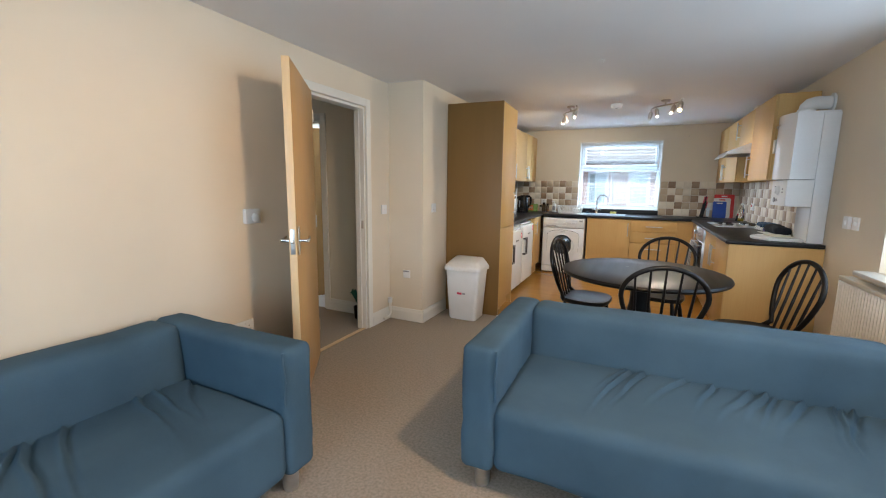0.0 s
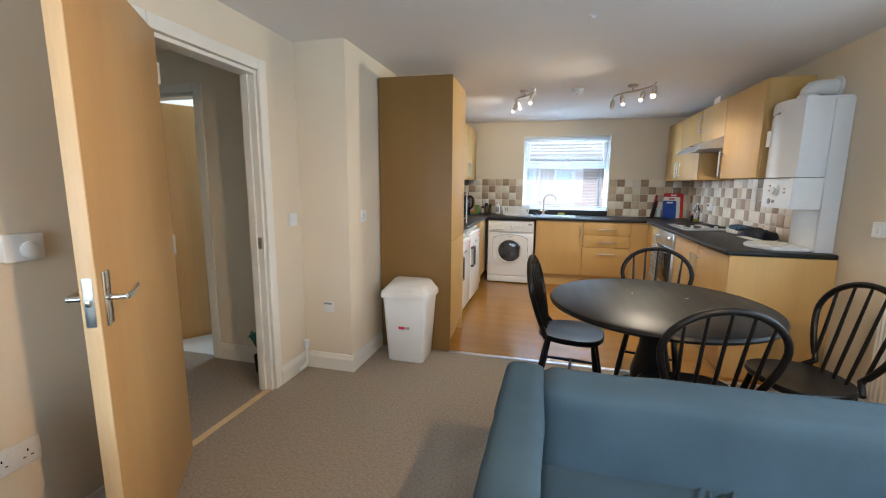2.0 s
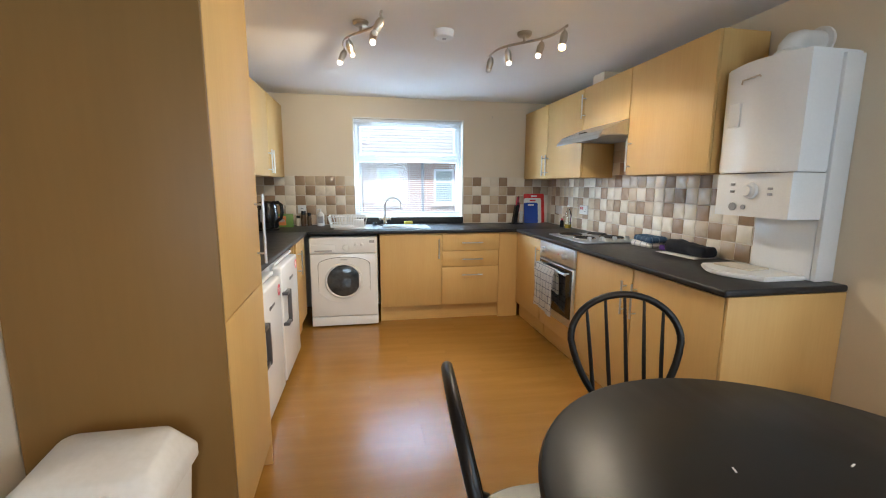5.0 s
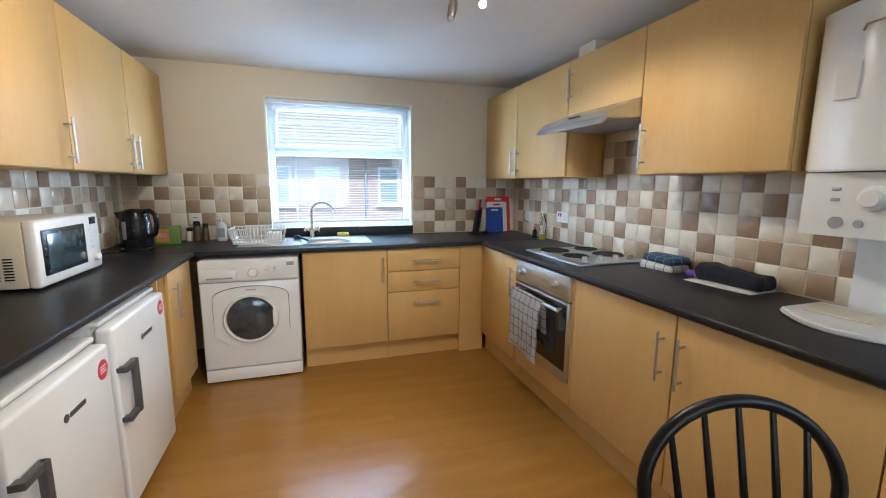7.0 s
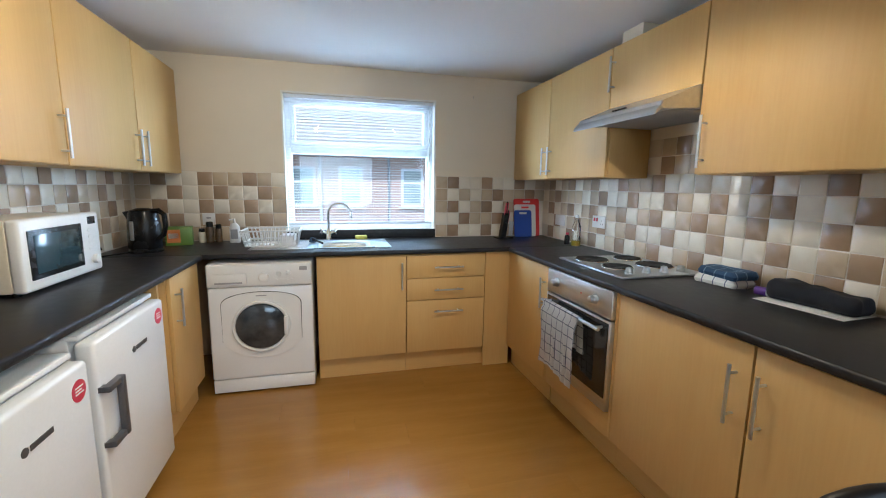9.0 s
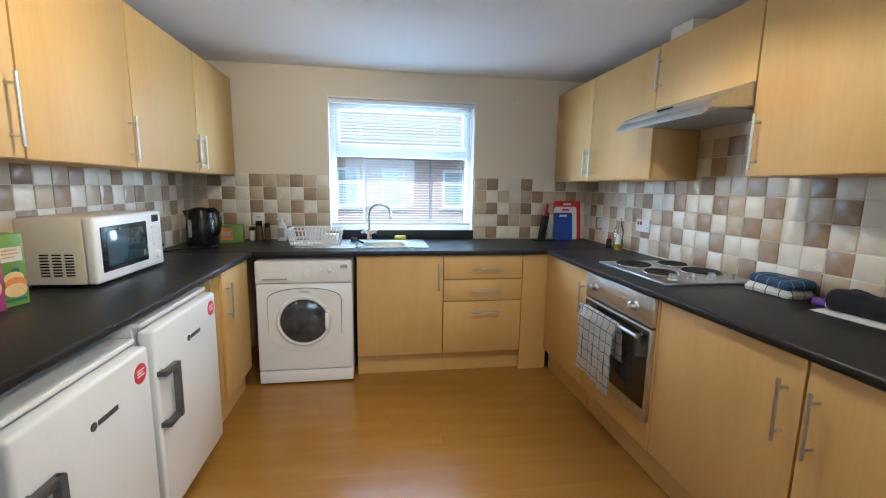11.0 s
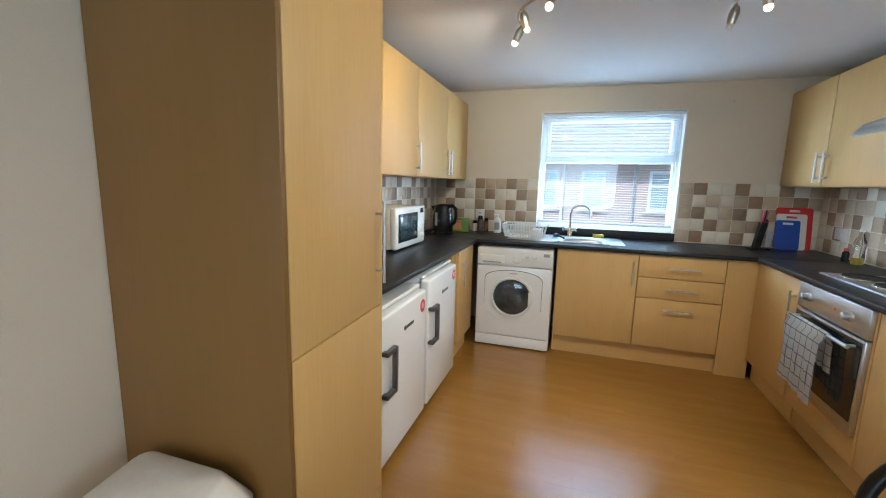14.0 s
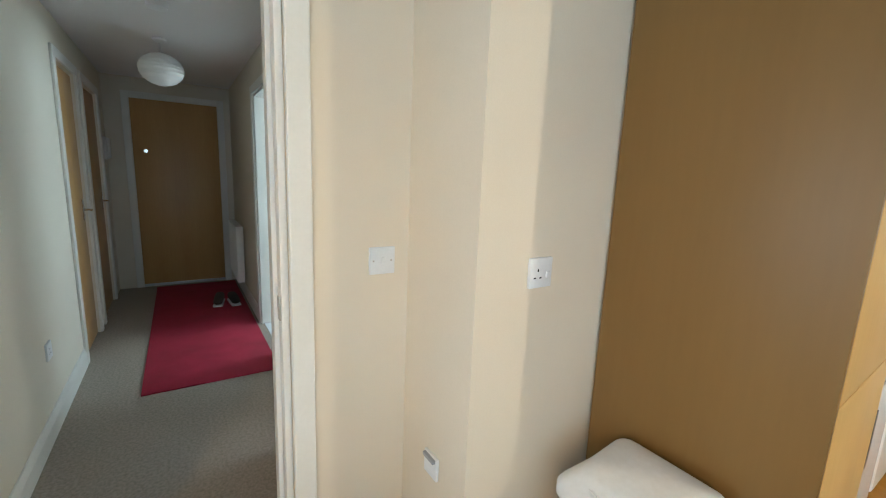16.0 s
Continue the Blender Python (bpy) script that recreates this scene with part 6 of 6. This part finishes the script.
bm = bmesh.new(); lathe(bm, [(0.018, 0), (0.02, 0.006), (0.02, 0.06), (0.01, 0.075)], 18); part("glass", bm, M_BLACK, j)
bm = bmesh.new(); lathe(bm, [(0.012, 0.074), (0.012, 0.092)], 14); part("lid", bm, M_FOIL, j)


def folded(x, y, a, z, w, d, h, material, label, seed):
    bm = bmesh.new()
    soft(bm, -w / 2, w / 2, -d / 2, d / 2, 0, h, h * 0.42, 0.012, lambda p, n: n * (0.007 * noise.noise(p * 14 + Vector((seed, 0, 0))) + 0.003 * math.sin(p.z * 400 / max(h * 20, 1))) * (1 if p.z > 0.004 else 0))
    ob = part("folded_towel", bm, material)
    ob.matrix_world = pose(x, y, z, 0, 0, a)
    tagged(ob, label, "towel", "folded tea towels")


folded(2.685, 8.665, 4, T, 0.145, 0.20, 0.036, M_CHECKFLAT, "white checked tea towel folded on the worktop", 1)
folded(2.69, 8.66, -3, T + 0.036, 0.145, 0.20, 0.036, M_BLUECHECK, "blue checked tea towel folded on top", 2)
dark = bmesh.new(); soft(dark, -0.065, 0.065, -0.15, 0.15, 0, 0.075, 0.03, 0.014, lambda p, n: n * (0.022 * noise.noise(p * 9) + 0.006 * noise.noise(p * 25)) * (1 if p.z > 0.008 else 0))
dk = part("oven_glove", dark, M_DARKCLOTH); dk.matrix_world = pose(2.69, 8.28, T + 0.0035, 0, 0, 3)
tagged(dk, "crumpled black oven gloves lying on the worktop", "cloth")
pp = tagged(part("paper_sheet", B((-0.09, 0.09, -0.15, 0.15, 0, 0.003), bevel=0.0008), M_PAPER), "white papers under the oven gloves", "paper")
pp.matrix_world = pose(2.665, 8.29, T, 0, 0, 4)
pu = thing("spray_bottle", pose(2.645, 8.44, T + 0.0215, 0, 90, -75), "small purple-capped bottle lying on its side", "bottle")
bm = bmesh.new(); lathe(bm, [(0.016, 0), (0.018, 0.01), (0.018, 0.09), (0.012, 0.1)], 16); part("body", bm, M_PLASTIC, pu)
bm = bmesh.new(); lathe(bm, [(0.017, -0.04), (0.018, 0.0), (0.0175, 0.002)], 16); part("cap", bm, M_PURPLE, pu, "purple cap")

# ---- outside ----
structure("ground", B((-80, 90, 11.2, 120, -3.1, -3.0)), M_GROUND, "tarmac yard behind the flats")
m, n, l, p = nodes_of("far_brickwork")
tc = n.new("ShaderNodeTexCoord"); mp = n.new("ShaderNodeMapping"); mp.inputs["Rotation"].default_value = (radians(90), 0, 0)
bk = n.new("ShaderNodeTexBrick")
bk.inputs["Scale"].default_value, bk.inputs["Brick Width"].default_value, bk.inputs["Row Height"].default_value, bk.inputs["Mortar Size"].default_value = 1.0, 0.225, 0.075, 0.008
bk.inputs["Color1"].default_value, bk.inputs["Color2"].default_value, bk.inputs["Mortar"].default_value = (0.55, 0.34, 0.27, 1), (0.60, 0.40, 0.32, 1), (0.6, 0.55, 0.5, 1)
l.new(tc.outputs["Object"], mp.inputs[0]); l.new(mp.outputs[0], bk.inputs[0]); l.new(bk.outputs[0], p.inputs["Base Color"]); p.inputs["Roughness"].default_value = 0.9
M_FARBRICK = m
# Pale pane colour holds the bright sky that the far windows reflect.
M_FARPANE = surface("sky_pale_pane", (0.34, 0.42, 0.42), (0.44, 0.52, 0.52), 0.12, scale=2, fine=20, bump=0.0, coat=0.4)
house = thing("apartment_building", pose(1.5, 22, -3.0), "red-brick terrace opposite with white windows", "building")
part("wall", B((-16, 16, 0, 8, 0, 5.45)), M_FARBRICK, house, "", False)
bm = bmesh.new(); prism(bm, [(-0.45, 5.35), (-0.45, 5.5), (4.0, 8.6), (8.45, 5.5), (8.45, 5.35)], -16.3, 16.3, "yz"); roof = part("roof", bm, M_ROOFTILE, house, "grey-brown tiled pitched roof", False)
for i in range(22):
    y0, z0 = -0.45 + i * 0.2, 5.5 + i * 0.2 * 3.1 / 4.45
    part("tile_course", B((-16.3, 16.3, y0, y0 + 0.14, z0 + 0.03, z0 + 0.075)), M_ROOFTILE, roof, "", False)
part("gutter", B((-16.3, 16.3, -0.58, -0.45, 5.27, 5.40), bevel=0.03), M_GREYPLASTIC, house, "grey plastic gutter")
for x, mt in ((-1.05, M_PLASTIC), (1.27, M_GREYPLASTIC)):
    bm = bmesh.new(); rod(bm, (x, -0.12, 0), (x, -0.12, 5.3), 0.045); part("downpipe", bm, mt, house)
for zz in (0.9, 3.6):
    for x in (-12.6, -9.6, -6.6, -3.9, -1.6, -0.04, 2.12, 4.6, 7.2, 10.0, 13.0):
        wn_ = part("window", B((x - 0.4, x + 0.4, -0.03, 0.02, zz, zz + 0.09), (x - 0.4, x + 0.4, -0.03, 0.02, zz + 1.26, zz + 1.35), (x - 0.4, x - 0.31, -0.03, 0.02, zz + 0.09, zz + 1.26), (x + 0.31, x + 0.4, -0.03, 0.02, zz + 0.09, zz + 1.26), (x - 0.31, x + 0.31, -0.03, 0.02, zz + 0.8, zz + 0.88)), M_UPVC, house, "white framed window", False)
        part("pane", B((x - 0.31, x + 0.31, -0.012, -0.004, zz + 0.09, zz + 1.26)), M_FARPANE, wn_, "", False)
        part("sill", B((x - 0.5, x + 0.5, -0.1, 0.0, zz - 0.08, zz - 0.005)), M_CREAMPLASTIC, wn_, "", False)

# ---- laid pieces: floor planks and wall tiles ----
rnd = random.Random(5)
PW, PL = 0.193, 1.285
plank_mesh = mesh_of(B((0.0002, PL - 0.0002, 0.0002, PW - 0.0002, -0.012, 0.0)), "plank", M_FLOOR)
y = 7.405
while y < YB - 0.01:
    x = XK - rnd.uniform(0.1, 1.2)
    while x < XR:
        x0, x1 = max(x, XK), min(x + PL, XR)
        if x1 - x0 > 0.05 and x1 > 0.0:
            if x1 - x0 > PL - 0.001 and y + PW < YB:
                me = plank_mesh
            else:
                me = mesh_of(B((0.0002, x1 - x0 - 0.0002, 0.0002, min(PW, YB - y) - 0.0002, -0.012, 0.0)), "plank", M_FLOOR)
            o = new("plank", me)
            o.parent, o.location = floor_k, (x0, y, 0)
        x += PL
    y += PW

TP = 0.1025


def tile_bm(w, h, seed):
    """A cushioned hand-made tile with slightly wavy edges, lying in xz, facing -y."""
    r = random.Random(seed)
    bm = bmesh.new()
    j = lambda: r.uniform(-0.0011, 0.0011)
    e = 0.0022
    rim = [(e, e), (w * 0.5, e), (w - e, e), (w - e, h * 0.5), (w - e, h - e), (w * 0.5, h - e), (e, h - e), (e, h * 0.5)]
    a = [bm.verts.new((x + j(), 0, z + j())) for x, z in rim]
    b = [bm.verts.new((v.co.x, -0.0055 + j() * 0.5, v.co.z)) for v in a]
    c = [bm.verts.new((w / 2 + (v.co.x - w / 2) * 0.93, -0.0078 + j() * 0.7, h / 2 + (v.co.z - h / 2) * 0.93)) for v in a]
    for q, s in ((a, b), (b, c)):
        for i in range(8):
            bm.faces.new((q[i], q[(i + 1) % 8], s[(i + 1) % 8], s[i]))
    mid = bm.verts.new((w / 2, -0.0076 + j(), h / 2))
    for i in range(8):
        bm.faces.new((c[i], c[(i + 1) % 8], mid))
    return bm


tile_sets = [[mesh_of(tile_bm(TP, TP, 40 + s), "tile", mt, True) for s in range(4)] for mt in (M_CREAM, M_TAN, M_BROWN)]


def tile_wall(parent, m, nx, nz, seed, step=1, first=1):
    """Brown, cream and tan tiles laid in threes, every other course shifted by one."""
    r = random.Random(seed)
    for k in range(nz):
        for i in range(nx):
            place = (i - first - step * (k % 2)) % 3
            pick = (2, 0, 1)[place]
            if pick < 2 and r.random() < 0.3:
                pick = 1 - pick
            if pick == 2 and r.random() < 0.05:
                pick = 1
            o = new("wall_tile", tile_sets[pick][r.randrange(4)])
            o.parent, o.matrix_basis = parent, m @ pose(i * TP, 0, k * TP)


ROWS_T = 5
tiles_z = TOP + 0.004
bm = bmesh.new()
box(bm, XK, WX0, YB - 0.0062, YB, TOP, TOP + 0.517); box(bm, WX1, XR, YB - 0.0062, YB, TOP, TOP + 0.517)
box(bm, XR - 0.0062, XR, 7.86, YB, TOP, TOP + 0.517); box(bm, XR - 0.0062, XR, 8.70, 9.34, TOP + 0.517, 1.62)
box(bm, XK, XK + 0.0062, 8.0, YB, TOP, TOP + 0.517)
structure("trim_grout", bm, M_GROUT, "pale tile grout")
tile_wall(wall_kb, pose(XK + 0.008, YB - 0.002, tiles_z), 10, ROWS_T, 11)
tile_wall(wall_kb, pose(WX1 + 0.003, YB - 0.002, tiles_z), 10, ROWS_T, 12)
tile_wall(wall_kr, pose(XR - 0.002, YB - 0.008, tiles_z, 0, 0, -90), 27, ROWS_T, 13)
tile_wall(wall_kr, pose(XR - 0.002, 9.335, tiles_z + ROWS_T * TP, 0, 0, -90), 6, 2, 14)
tile_wall(wall_kl, pose(XK + 0.002, 8.0, tiles_z, 0, 0, 90), 25, ROWS_T, 15, -1)
